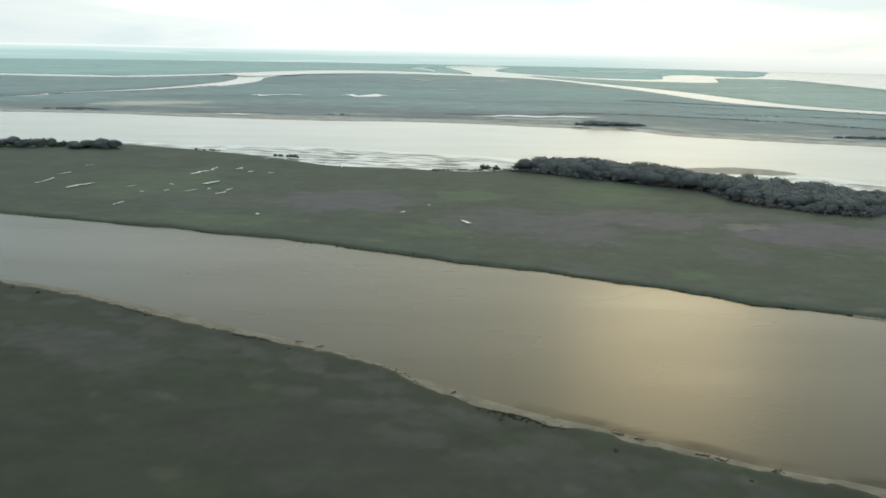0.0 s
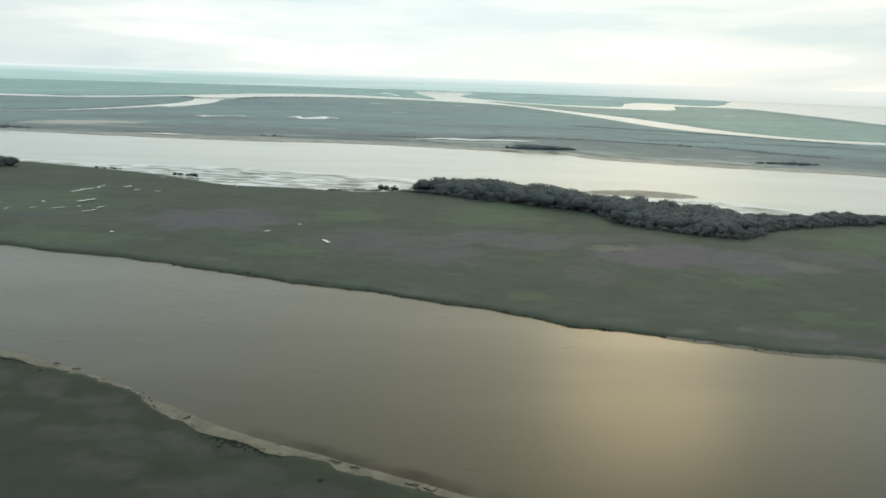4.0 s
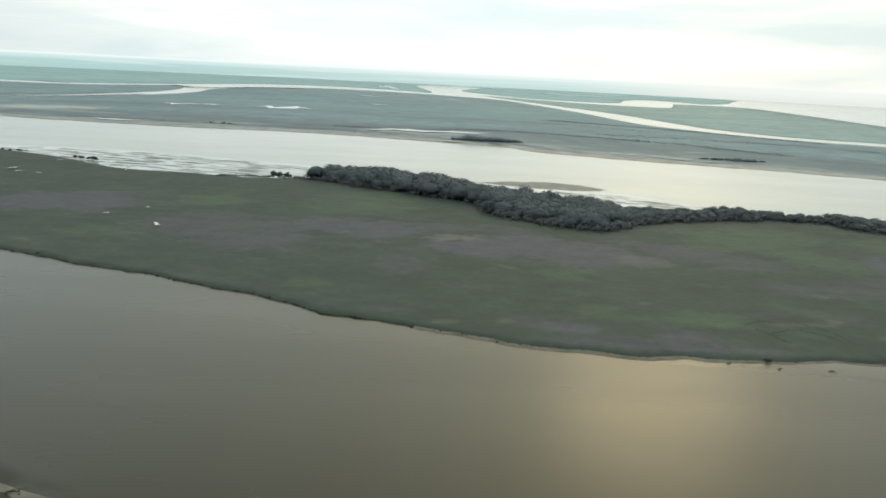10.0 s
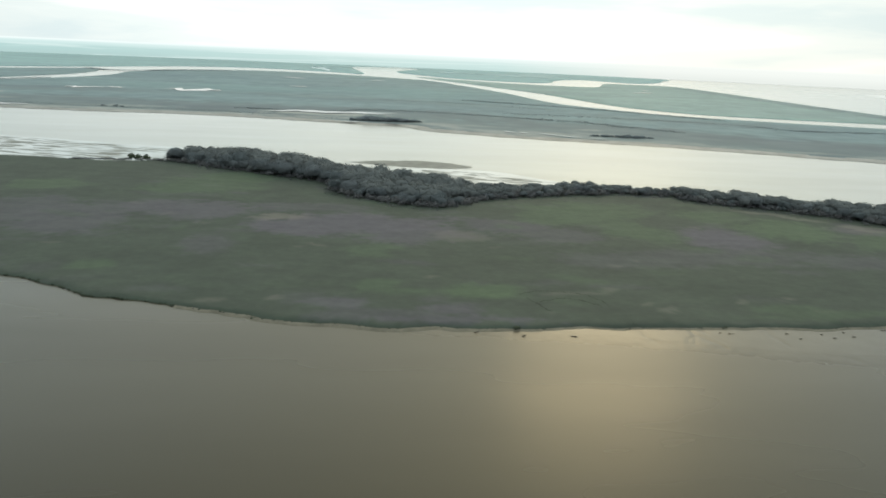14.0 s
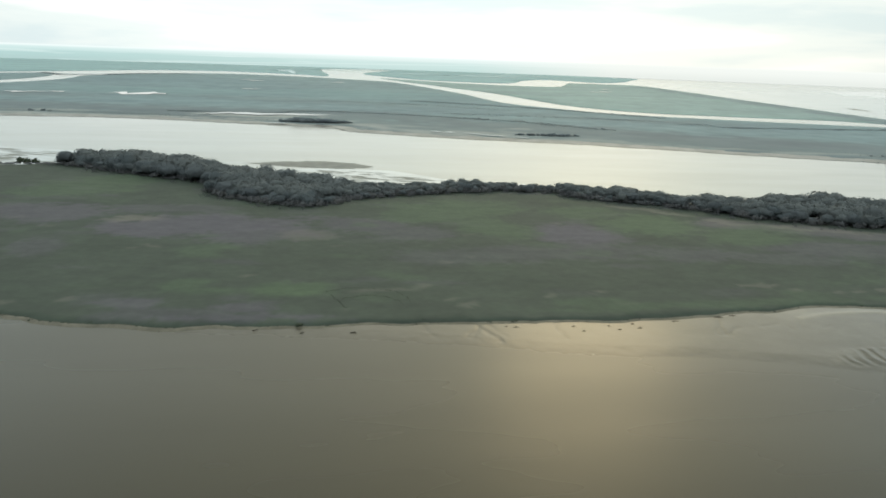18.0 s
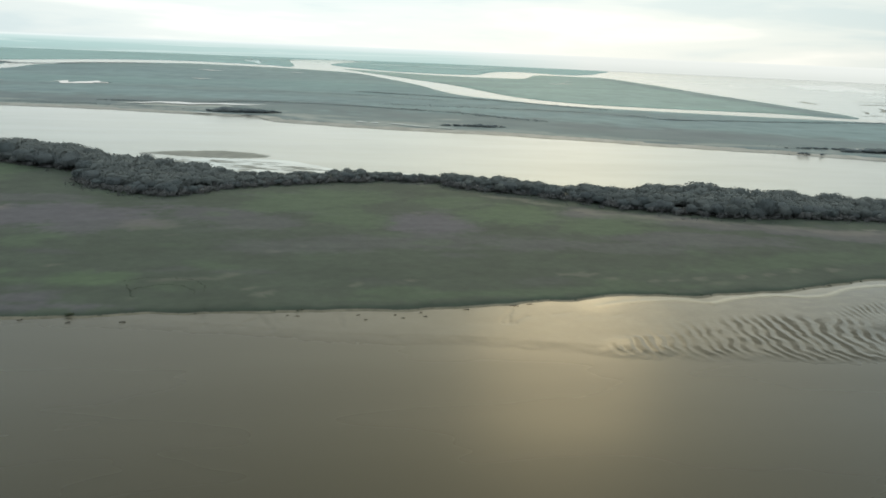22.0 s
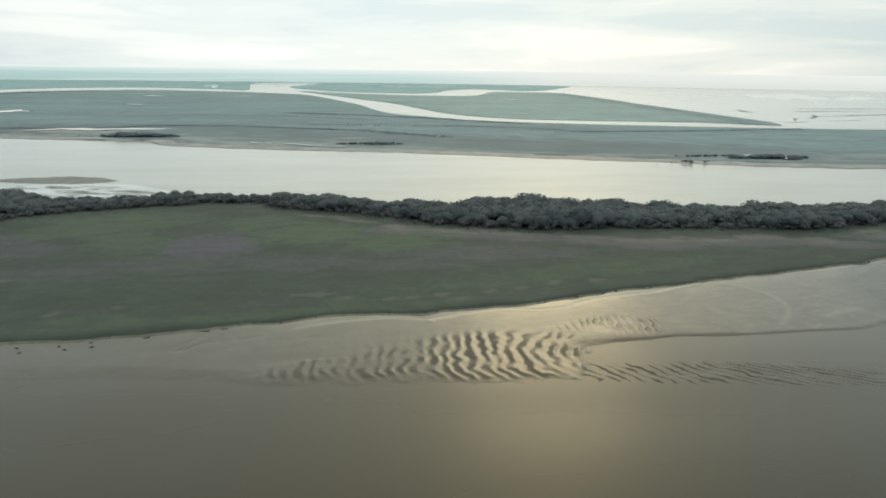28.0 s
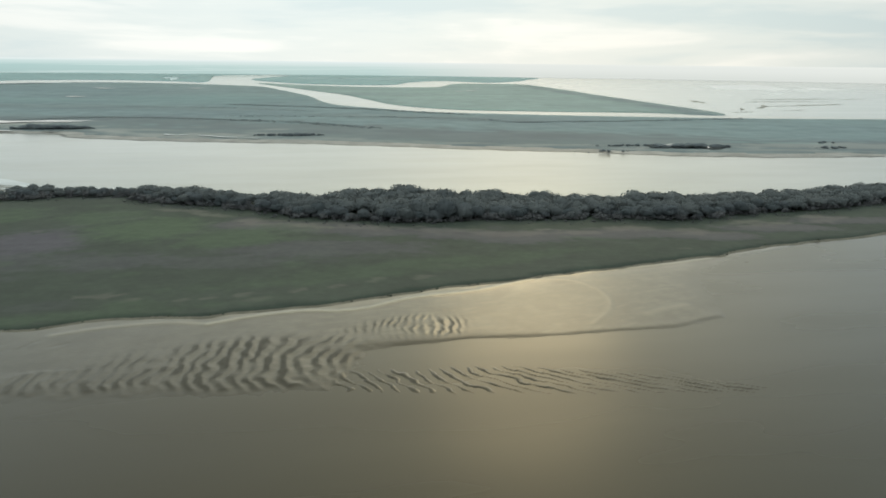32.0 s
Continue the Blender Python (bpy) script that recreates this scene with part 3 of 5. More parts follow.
for _ in range(45):
    ISL_PATCHES.append((rp.uniform(-150, 600), rp.uniform(200, 340), rp.uniform(2, 5), rp.uniform(1, 2), rp.uniform(-30, 15), 2, rp.uniform(0.08, 0.25)))
for x, y in WOOD_EDGE:      # mauve reeds before the wood
    ISL_PATCHES.append((x, y - 9, 26, 8, -8, 0, 0.75))
    ISL_PATCHES.append((x + 4, y - 8, 24, 7, -8, 2, 0.16))
land("ground_island", south_line + north_line, ISLAND, 1.0, 2.3, (-360, 760, 180, 570), ISL_PATCHES, "low green river island with dry mauve reed patches")

# ---- far shore and delta lands ----
FAR_SHORE = [(-1500, 1000), (-900, 860), (-520, 830), (-409, 830), (-258, 805), (-138, 793), (-50, 798), (45, 785), (100, 768), (128, 760), (205, 735), (225, 705), (268, 684), (305, 671),
             (352, 656), (400, 645), (430, 640), (467, 623), (495, 612), (525, 600), (555, 587), (595, 572), (625, 563), (655, 551), (690, 536), (740, 519), (795, 511), (840, 510), (900, 498), (1100, 450), (1500, 380)]
CHAN_LOW = [(1800, 820), (1400, 855), (1135, 880), (1002, 900), (868, 935), (720, 985), (600, 1040), (530, 1130), (465, 1260), (430, 1570), (370, 1900), (300, 2200), (200, 2330), (20, 2480),
            (-262, 2550), (-440, 2250), (-490, 1995), (-448, 1699), (-457, 1487), (-500, 1310), (-558, 1213), (-609, 1130), (-653, 1057), (-1000, 1010)]
FAR_PATCHES = [(-400, 972, 74, 40, 30, 2, 1.0), (-341, 927, 70, 14, -5, 2, 0.35), (105, 862, 80, 22, 4, 2, 0.45), (-200, 812, 400, 10, -2, 2, 0.7), (110, 838, 62, 14, 2, 2, 0.75), (235, 745, 42, 10, -45, 2, 0.6), (382, 752, 30, 7, 2, 2, 0.6), (335, 705, 44, 14, -25, 2, 0.5), (-130, 858, 60, 7, 6, 2, 0.45), (840, 590, 40, 10, -14, 1, 0.9), (60, 790, 90, 8, -8, 2, 0.4), (300, 690, 60, 16, -38, 2, 0.55), (420, 640, 90, 12, -22, 2, 0.45), (600, 548, 130, 10, -22, 2, 0.6)]
FAR_PATCHES += [(760, 515, 70, 10, -6, 2, 0.5), (400, 705, 34, 10, -20, 2, 0.4), (900, 560, 120, 22, -8, 2, 0.35), (250, 760, 50, 10, -12, 2, 0.4)]
FAR_PATCHES += [(-250, 900, 330, 90, 0, 0, 1.0), (100, 880, 300, 90, -5, 0, 1.0), (420, 740, 230, 90, -25, 0, 1.0), (650, 640, 240, 80, -18, 0, 1.0), (-350, 1120, 200, 60, 10, 0, 0.7), (150, 1150, 260, 60, -15, 0, 0.5), (560, 930, 160, 40, -20, 0, 0.5), (-130, 1350, 240, 120, 0, 1, 0.5), (250, 1500, 200, 300, 0, 1, 0.6)]
for x, y in [(p.x, p.y) for p in spline(FAR_SHORE, 60.0)][14:]:
    FAR_PATCHES.append((x + 20, y + 50, 75, 60, -15, 0, 1.0))
    FAR_PATCHES.append((x + rp.uniform(-20, 20), y + rp.uniform(8, 34), rp.uniform(20, 45), rp.uniform(4, 9), rp.uniform(-30, 0), 2, rp.uniform(0.15, 0.5)))
land("ground_far_marsh", spline(FAR_SHORE, 9.0, 3.0, 4.0) + spline(CHAN_LOW, 15.0, 3.0, 5.0), FAR, 1.2, 11.0, (-700, 1200, 480, 1500), FAR_PATCHES, "wide marsh on the far shore, grey-green with painted haze")
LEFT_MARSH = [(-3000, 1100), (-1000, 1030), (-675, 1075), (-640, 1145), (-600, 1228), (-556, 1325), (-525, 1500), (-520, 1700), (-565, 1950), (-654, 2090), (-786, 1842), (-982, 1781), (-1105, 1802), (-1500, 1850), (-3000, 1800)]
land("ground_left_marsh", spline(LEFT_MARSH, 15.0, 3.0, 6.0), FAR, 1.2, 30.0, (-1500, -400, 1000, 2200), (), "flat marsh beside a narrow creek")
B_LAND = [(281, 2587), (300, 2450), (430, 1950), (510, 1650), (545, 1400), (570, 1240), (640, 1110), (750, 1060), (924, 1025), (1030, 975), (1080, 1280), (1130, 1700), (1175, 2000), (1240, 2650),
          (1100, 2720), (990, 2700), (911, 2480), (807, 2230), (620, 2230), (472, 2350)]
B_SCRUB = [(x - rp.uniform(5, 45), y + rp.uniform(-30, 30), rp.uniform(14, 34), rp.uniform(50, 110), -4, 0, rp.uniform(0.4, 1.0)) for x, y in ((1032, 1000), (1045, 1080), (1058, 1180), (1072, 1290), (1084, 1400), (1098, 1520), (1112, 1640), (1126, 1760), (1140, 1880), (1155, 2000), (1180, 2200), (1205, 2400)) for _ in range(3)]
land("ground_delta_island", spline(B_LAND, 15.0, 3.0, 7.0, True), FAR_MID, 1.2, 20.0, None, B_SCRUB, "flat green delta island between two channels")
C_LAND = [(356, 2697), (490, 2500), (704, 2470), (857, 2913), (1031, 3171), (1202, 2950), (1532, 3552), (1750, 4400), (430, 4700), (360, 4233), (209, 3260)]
land("ground_delta_north", spline(C_LAND, 20.0, 3.0, 8.0, True), FAR_HAZED, 1.2, 60.0, None, (), "distant delta land, haze painted into its colour")
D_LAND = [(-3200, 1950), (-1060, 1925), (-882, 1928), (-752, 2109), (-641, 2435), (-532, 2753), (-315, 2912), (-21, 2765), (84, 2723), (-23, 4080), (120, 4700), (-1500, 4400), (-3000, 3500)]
land("ground_delta_west", spline(D_LAND, 20.0, 3.0, 9.0, True), FAR_HAZED, 1.2, 60.0, None, (), "distant marsh beyond the far channel, haze painted into its colour")

# ---- parts, scatter and foliage ----
def part(name, verts, faces, mat, parent, label=""):
    ob = mesh_ob(name, verts, faces, mat, parent)
    return tagged(ob, label) if label else ob


def tube(path, radii, sides=6):
    """A bent tapering tube along a path of points."""
    verts, faces = [], []
    for i, p in enumerate(path):
        p = Vector(p)
        d = (Vector(path[min(i + 1, len(path) - 1)]) - Vector(path[max(i - 1, 0)])).normalized()
        a = d.orthogonal().normalized()
        c = d.cross(a)
        verts += [tuple(p + radii[i] * (a * math.cos(2 * math.pi * k / sides) + c * math.sin(2 * math.pi * k / sides))) for k in range(sides)]
    for i in range(len(path) - 1):
        for k in range(sides):
            q = (k + 1) % sides
            faces.append((i * sides + k, i * sides + q, (i + 1) * sides + q, (i + 1) * sides + k))
    faces.append(tuple(range((len(path) - 1) * sides, len(path) * sides)))
    return verts, faces


def join(*pieces):
    """One mesh out of several; leafy pieces carry their normals with them."""
    out = [[] for _ in pieces[0]]
    for piece in pieces:
        k = len(out[0])
        out[0] += list(piece[0])
        out[1] += [tuple(i + k for i in f) for f in piece[1]]
        if len(piece) > 2:
            out[2] += piece[2]
    return tuple(out)


def leaves(rng, lobes, count, size):
    """Small leaf sprays round the shells of several lobes (x, y, z, radius, height), shaded by the shape of the lobe."""
    verts, faces, normals = [], [], []
    weight = [lb[3] ** 2 for lb in lobes]
    for lb in rng.choices(lobes, weight, k=count):
        a, u = rng.uniform(0, 2 * math.pi), rng.uniform(-0.75, 1)
        r = math.sqrt(max(0.0, 1 - u * u)) * rng.uniform(0.74, 1.22)
        d = Vector((r * math.cos(a), r * math.sin(a), u * rng.uniform(0.8, 1.1)))
        p = Vector((lb[0] + d.x * lb[3], lb[1] + d.y * lb[3], lb[2] + d.z * lb[4]))
        nrm = (d + Vector((rng.uniform(-0.4, 0.4), rng.uniform(-0.4, 0.4), rng.uniform(-0.3, 0.4)))).normalized()
        t1 = nrm.orthogonal().normalized()
        t2 = nrm.cross(t1)
        turn, s = rng.uniform(0, math.pi), size * rng.uniform(0.6, 1.4)
        e1 = (t1 * math.cos(turn) + t2 * math.sin(turn)) * s
        e2 = (t2 * math.cos(turn) - t1 * math.sin(turn)) * s * 0.95
        k = len(verts)
        verts += [tuple(p - e1), tuple(p + e2 + nrm * s * 0.25), tuple(p + e1), tuple(p - e2 - nrm * s * 0.2)]
        faces += [(k, k + 2, k + 1), (k, k + 3, k + 2)]
        normals += [tuple((d * 0.75 + nrm * 0.25).normalized())] * 4
    return verts, faces, normals


def cores(rng, lobes, scale=0.78):
    """The dense twiggy heart of each lobe: a small dented hull that the leaf sprays cover."""
    out = []
    for x, y, z, r, h in lobes:
        verts, faces, rings, seg = [(x, y, z - h * scale)], [], 3, 6
        for q in range(rings):
            u = -0.6 + 0.6 * q
            for k in range(seg):
                a = 2 * math.pi * (k + 0.5 * q) / seg
                w = scale * math.sqrt(1 - u * u) * r * rng.uniform(0.82, 1.12)
                verts.append((x + w * math.cos(a), y + w * math.sin(a), z + h * scale * u))
        verts.append((x, y, z + h * scale))
        for k in range(seg):
            j = (k + 1) % seg
            faces.append((0, 1 + j, 1 + k))
            for q in range(rings - 1):
                faces.append((1 + q * seg + k, 1 + q * seg + j, 1 + (q + 1) * seg + j, 1 + (q + 1) * seg + k))
            faces.append((1 + (rings - 1) * seg + k, 1 + (rings - 1) * seg + j, len(verts) - 1))
        out.append((verts, faces, [tuple(Vector(((v[0] - x) / r, (v[1] - y) / r, (v[2] - z) / h)).normalized()) for v in verts]))
    return join(*out)


def tree_shape(seed, height, spread, count=3000, size=0.30, bare=False):
    """Trunk with limbs, and a lumpy crown of leaf sprays."""
    rng = random.Random(seed)
    top = height * 0.72
    lean = (rng.uniform(-0.4, 0.4), rng.uniform(-0.4, 0.4))
    trunk = tube([(0, 0, -0.4), (lean[0] * 0.3, lean[1] * 0.3, top * 0.4), (lean[0], lean[1], top)], [0.26, 0.19, 0.07])
    limbs, lobes = [], [(lean[0], lean[1], height * 0.56, spread * 1.0, height * 0.38)]
    for k in range(10):
        a = k * 2.4 + rng.uniform(-0.4, 0.4)
        z0 = top * rng.uniform(0.3, 0.65)
        r, z1 = spread * rng.uniform(0.35, 0.75), height * rng.uniform(0.30, 0.80)
        if k % 2 == 0 and not bare:
            limbs.append(tube([(lean[0] * 0.5, lean[1] * 0.5, z0), (r * 0.5 * math.cos(a), r * 0.5 * math.sin(a), (z0 + z1) / 2 + 0.3), (r * math.cos(a), r * math.sin(a), z1)], [0.11, 0.07, 0.03], 5))
        lobes.append((r * math.cos(a), r * math.sin(a), z1, spread * rng.uniform(0.26, 0.42), height * rng.uniform(0.10, 0.17)))
    return join(trunk, *limbs), join(leaves(rng, lobes, count, size), cores(rng, lobes, 0.80))


def bush_shape(seed, height, spread, count, size=0.36):
    """Several stems, and leaf sprays from the ground up."""
    rng = random.Random(seed)
    stems, lobes = [], [(0, 0, height * 0.5, spread * 0.7, height * 0.5)]
    for k in range(5):
        a = k * 1.26 + rng.uniform(-0.5, 0.5)
        r, z1 = spread * rng.uniform(0.35, 0.75), height * rng.uniform(0.25, 0.6)
        stems.append(tube([(0, 0, -0.3), (r * 0.4 * math.cos(a), r * 0.4 * math.sin(a), z1 * 0.6), (r * math.cos(a), r * math.sin(a), z1)], [0.08, 0.06, 0.02], 5))
        lobes.append((r * math.cos(a), r * math.sin(a), z1, spread * rng.uniform(0.4, 0.6), height * rng.uniform(0.25, 0.4)))
    return join(*stems), join(leaves(rng, lobes, count, size), cores(rng, lobes, 0.7))


def scrub_shape(seed, height, spread, count, size):
    """A low far-off shrub: one stem and three loose lobes of leaf sprays."""
    rng = random.Random(seed)
    lobes = [(spread * rng.uniform(-0.5, 0.5), spread * rng.uniform(-0.5, 0.5), height * rng.uniform(0.3, 0.6), spread * rng.uniform(0.4, 0.7), height * rng.uniform(0.3, 0.5)) for _ in range(3)]
    return tube([(0, 0, -0.3), (0.1, 0, height * 0.5)], [0.09, 0.04], 4), leaves(rng, lobes, count, size)


def tree_thing(name, shape, label, category, group, leaf=None):
    root = tagged(new(name), label, category, group)
    part("trunk", *shape[0], BARK, root)
    crown = part("crown", *shape[1][:2], leaf or LEAF, root)
    crown.data.shade_smooth()
    crown.data.normals_split_custom_set_from_vertices(shape[1][2])
    return root


def spot(x, y, z=0.7, scale=1.0, turn=0.0, squash=1.0):
    return Matrix.LocRotScale((x, y, z), Euler((0, 0, turn)), (scale, scale, scale * squash))


def joined(name, shapes, places, mats, label, category):
    """Many far plants as one mesh. shapes: (wood, leaf) pairs; places: x, y, z, scale, turn, squash."""
    V, F, M, N, base = [], [], [], [], 0
    packed = []
    for wood, leaf in shapes:
        packed.append([(np.array(wood[0]), wood[1], np.zeros((len(wood[0]), 3))), (np.array(leaf[0]), leaf[1], np.array(leaf[2]))])
    for i, (x, y, z, s, turn, squash) in enumerate(places):
        c, sn = math.cos(turn), math.sin(turn)
        for mi, (v, fs, nn) in enumerate(packed[i % len(packed)]):
            W, R = np.empty_like(v), nn.copy()
            W[:, 0], W[:, 1] = x + s * (c * v[:, 0] - sn * v[:, 1]), y + s * (sn * v[:, 0] + c * v[:, 1])
            W[:, 2] = z + s * squash * v[:, 2]
            R[:, 0], R[:, 1] = c * nn[:, 0] - sn * nn[:, 1], sn * nn[:, 0] + c * nn[:, 1]
            V.append(W)
            N.append(R)
            F += [[q + base for q in f] for f in fs]
            M += [mi] * len(fs)
            base += len(v)
    me = bpy.data.meshes.new(name)
    me.from_pydata(np.concatenate(V).tolist(), [], F)
    for mt in mats:
        me.materials.append(mt)
    me.polygons.foreach_set("material_index", M)
    me.shade_smooth()
    me.normals_split_custom_set_from_vertices(np.concatenate(N).tolist())
    return tagged(new(name, me), label, category, kind="stuff")


# ---- sand along the near bank ----
def beach(name, line, widths, z_in, z_out, mat, label, side=1.0, seed=0.0):
    """A sloping strip on one side of a line: four vertices across."""
    verts, faces = [], []
    for i, p in enumerate(line):
        d = (line[min(i + 1, len(line) - 1)] - line[max(i - 1, 0)]).normalized()
        nrm = Vector((-d.y, d.x)) * side
        w = (float(np.interp(p.x, [q[0] for q in widths], [q[1] for q in widths])) if isinstance(widths, list) else widths) * (1.0 + 0.25 * noise.noise((p.x * 0.05, p.y * 0.05, seed)) + 0.3 * noise.noise((p.x * 0.2, p.y * 0.2, seed)))
        for u, z in ((-0.5, z_in), (0.25, z_in * 0.8), (0.7, z_in * 0.35), (1.0, z_out)):
            q = p + nrm * w * u
            verts.append((q.x, q.y, z + 0.03 * noise.noise((q.x * 0.4, q.y * 0.4, 2.0))))
    for i in range(len(line) - 1):
        for k in range(3):
            a = i * 4 + k
            f = (a, a + 4, a + 5, a + 1)
            faces.append(f if side > 0 else f[::-1])
    ob = mesh_ob(name, verts, faces, mat)
    ob.data.shade_smooth()
    return tagged(ob, label, "beach", kind="structure")


def strip(name, inner, outer, z_in, z_out, mat, label):
    """Sloping sand between the edge of the grass and the edge of the water."""
    xs, ys = [p.x for p in outer], [p.y for p in outer]
    verts, faces = [], []
    for i, p in enumerate(inner):
        d = (inner[min(i + 1, len(inner) - 1)] - inner[max(i - 1, 0)]).normalized()
        nrm = Vector((-d.y, d.x))
        w = 0.5
        while w < 14 and p.y + nrm.y * w < float(np.interp(p.x + nrm.x * w, xs, ys)):
            w += 0.1
        for u, z in ((-0.9, z_in), (0.2 * w, z_in * 0.8), (0.65 * w, z_in * 0.4), (w, 0.02), (w + 0.8, z_out)):
            q = p + nrm * u
            verts.append((q.x, q.y, z + 0.03 * noise.noise((q.x * 0.4, q.y * 0.4, 2.0))))
    for i in range(len(inner) - 1):
        for k in range(4):
            a = i * 5 + k
            faces.append((a, a + 5, a + 6, a + 1))
    ob = mesh_ob(name, verts, faces, mat)
    ob.data.shade_smooth()
    return tagged(ob, label, "beach", kind="structure")


strip("beach_near_bank", [p for p in near_line if -400 < p.x < 330], near_edge, 0.52, -0.12, SAND, "narrow strip of pale sand at the foot of the near bank")


def shallows(name, line, x0, x1, wide, mat, label):
    """A thin sheet over the water's edge, through which the dark bed shows in patches."""
    verts, faces, shade = [], [], []
    pts = [p for p in line if x0 < p.x < x1]
    for i, p in enumerate(pts):
        d = (pts[min(i + 1, len(pts) - 1)] - pts[max(i - 1, 0)]).normalized()
        nrm = Vector((-d.y, d.x))
        ends = min(1.0, (p.x - x0) / 8, (x1 - p.x) / 12)
        for u in (-0.2, 0.0, 0.3, 0.6, 1.0):
            q = p + nrm * wide * u
            lump = noise.noise((q.x * 0.10, q.y * 0.10, 2.0)) + 0.5 * noise.noise((q.x * 0.35, q.y * 0.35, 5.0))
            verts.append((q.x, q.y, 0.012))
            shade.append(max(0.0, min(0.5, ends * (1 - u ** 2) * (0.22 + 0.75 * lump))))
    for i in range(len(pts) - 1):
        for k in range(4):
            a = i * 5 + k
            faces.append((a, a + 5, a + 6, a + 1))
    ob = mesh_ob(name, verts, faces, mat)
    ob.data.color_attributes.new("bed", "FLOAT_COLOR", "POINT").data.foreach_set("color", np.repeat(np.array(shade, np.float32), 4))
    ob.data.shade_smooth()
    return tagged(ob, label, "shallows", kind="structure")


shallows("water_shallows", near_edge, 14, 110, 4.2, SHALLOWS, "shallow water with dark mud showing through beside the sand")
beach("beach_island", [p for p in south_line if 120 < p.x < 660], 2.0, 0.42, -0.04, SAND, "thin strip of pale sand under the island bank", -1.0, 6.0)
beach("mud_far_shore", spline(FAR_SHORE, 9.0, 3.0, 4.0)[20:], 20.0, 0.30, -0.12, EDGEMUD, "dark wet mud at the water's edge of the far shore", -1.0, 7.0)
beach("beach_far_shore", spline(FAR_SHORE, 9.0, 3.0, 4.0)[20:], 15.0, 0.75, -0.12, FARSAND, "pale muddy beach along the far shore", -1.0, 7.0)


# ---- banks of sand and mud that the tide has left ----
def shoal(name, x0, x1, y0, y1, step, height, mat, label):
    X, Y = np.meshgrid(np.arange(x0, x1, step[0]), np.arange(y0, y1, step[1]))
    Z, wet = height(X, Y)
    keep = Z > -0.22
    ny, nx = X.shape
    cell = keep[:-1, :-1] | keep[1:, :-1] | keep[:-1, 1:] | keep[1:, 1:]
    index = np.arange(nx * ny).reshape(ny, nx)
    quads = np.stack([index[:-1, :-1][cell], index[:-1, 1:][cell], index[1:, 1:][cell], index[1:, :-1][cell]], 1)
    used, inv = np.unique(quads, return_inverse=True)
    V = np.stack([X.ravel()[used], Y.ravel()[used], np.maximum(Z.ravel()[used], -0.5)], 1)
    ob = mesh_ob(name, V.tolist(), inv.reshape(-1, 4).tolist(), mat)
    if wet is not None:
        colour = np.ones((len(used), 4), np.float32)
        for k in range(4):
            colour[:, k] = np.clip(wet[k].ravel()[used], 0, 1)
        ob.data.color_attributes.new("wet", "FLOAT_COLOR", "POINT").data.foreach_set("color", colour.ravel())
    ob.data.shade_smooth()
    return tagged(ob, label, "sandbank", kind="structure")


def field(X, Y, sx, sy, seed, turn=0.0):
    """Smooth noise of two octaves over arrays."""
    c, s = math.cos(radians(turn)), math.sin(radians(turn))
    U, W = (X * c + Y * s) / sx, (-X * s + Y * c) / sy
    out = np.empty(X.size)
    for i, (a, b2) in enumerate(zip(U.ravel(), W.ravel())):
        out[i] = noise.noise((a, b2, seed)) + 0.5 * noise.noise((2.1 * a, 2.1 * b2, seed + 5))
    return out.reshape(X.shape)


def signed(X, Y, poly):
    """Metres inside (+) or outside (-) a closed plan outline."""
    d = edge_distance(X, Y, poly + [poly[0]])
    return np.where(insides(X, Y, poly), d, -d)


SOUTH_SAND = [(95, 210), (150, 190), (185, 182), (230, 177), (257, 172), (284, 166), (311, 164), (338, 158), (350, 153.5), (390, 151), (420, 148.5), (425, 158), (429, 168), (440, 170), (456, 171.2), (480, 170), (511, 170.6), (528, 176), (533, 190),
              (541, 214), (562, 230), (604, 247), (608, 256), (560, 245), (460, 222), (380, 208), (300, 196), (190, 192), (120, 208)]
RIPPLES = [(338, 160), (350, 168), (366, 175), (381, 181), (405, 188), (424, 183), (437, 176), (431, 168), (425, 158), (421, 148), (403, 149.5), (380, 152), (360, 154), (346, 156)]
SMALL_RIPPLES = [(418, 182), (430, 190), (446, 193), (460, 187), (459, 175), (446, 171.5), (437, 172.5), (427, 178)]
BARS = [(414, 156), (420, 160), (437, 158), (455, 157), (470, 153.5), (482, 149), (497, 144), (518, 134), (505, 131), (490, 134.5), (468, 137.5), (445, 141.5), (424, 146), (412, 149)]
SPUR = [(427, 170), (440, 170), (456, 171.2), (480, 170), (511, 170.6), (528, 176)]


RIDGES = [([(391, 192), (398, 195), (407, 197.5), (416, 198.5), (425, 197), (433, 198.5), (441, 203), (450, 206.3), (458, 207.6), (467, 209.3), (478, 214.4), (486, 217.4)], 1.2, 1.0), ([(486, 217.4), (497, 215.8), (502, 208), (503, 198), (499, 187), (490, 177)], 0.9, 0.3),
          ([(355, 190), (366, 193.5), (380, 195), (391, 192)], 1.4, 0.6), ([(508, 182), (515, 185), (522, 187)], 1.8, 0.35), ([(498, 221), (520, 225), (542, 229), (577, 238), (604, 248)], 1.1, 0.7)]


def rising(phase, low, high, soft):
    """1 where the phase runs from low to high of each wave, with soft ends."""
    u = np.mod(phase, 1.0)
    return np.clip((u - low) / soft, 0, 1) * np.clip((high - u) / soft, 0, 1)


def crest(phase, front):
    u = np.mod(phase, 1.0)
    return np.where(u < front, u / front, (1 - u) / (1 - front)) - 0.5


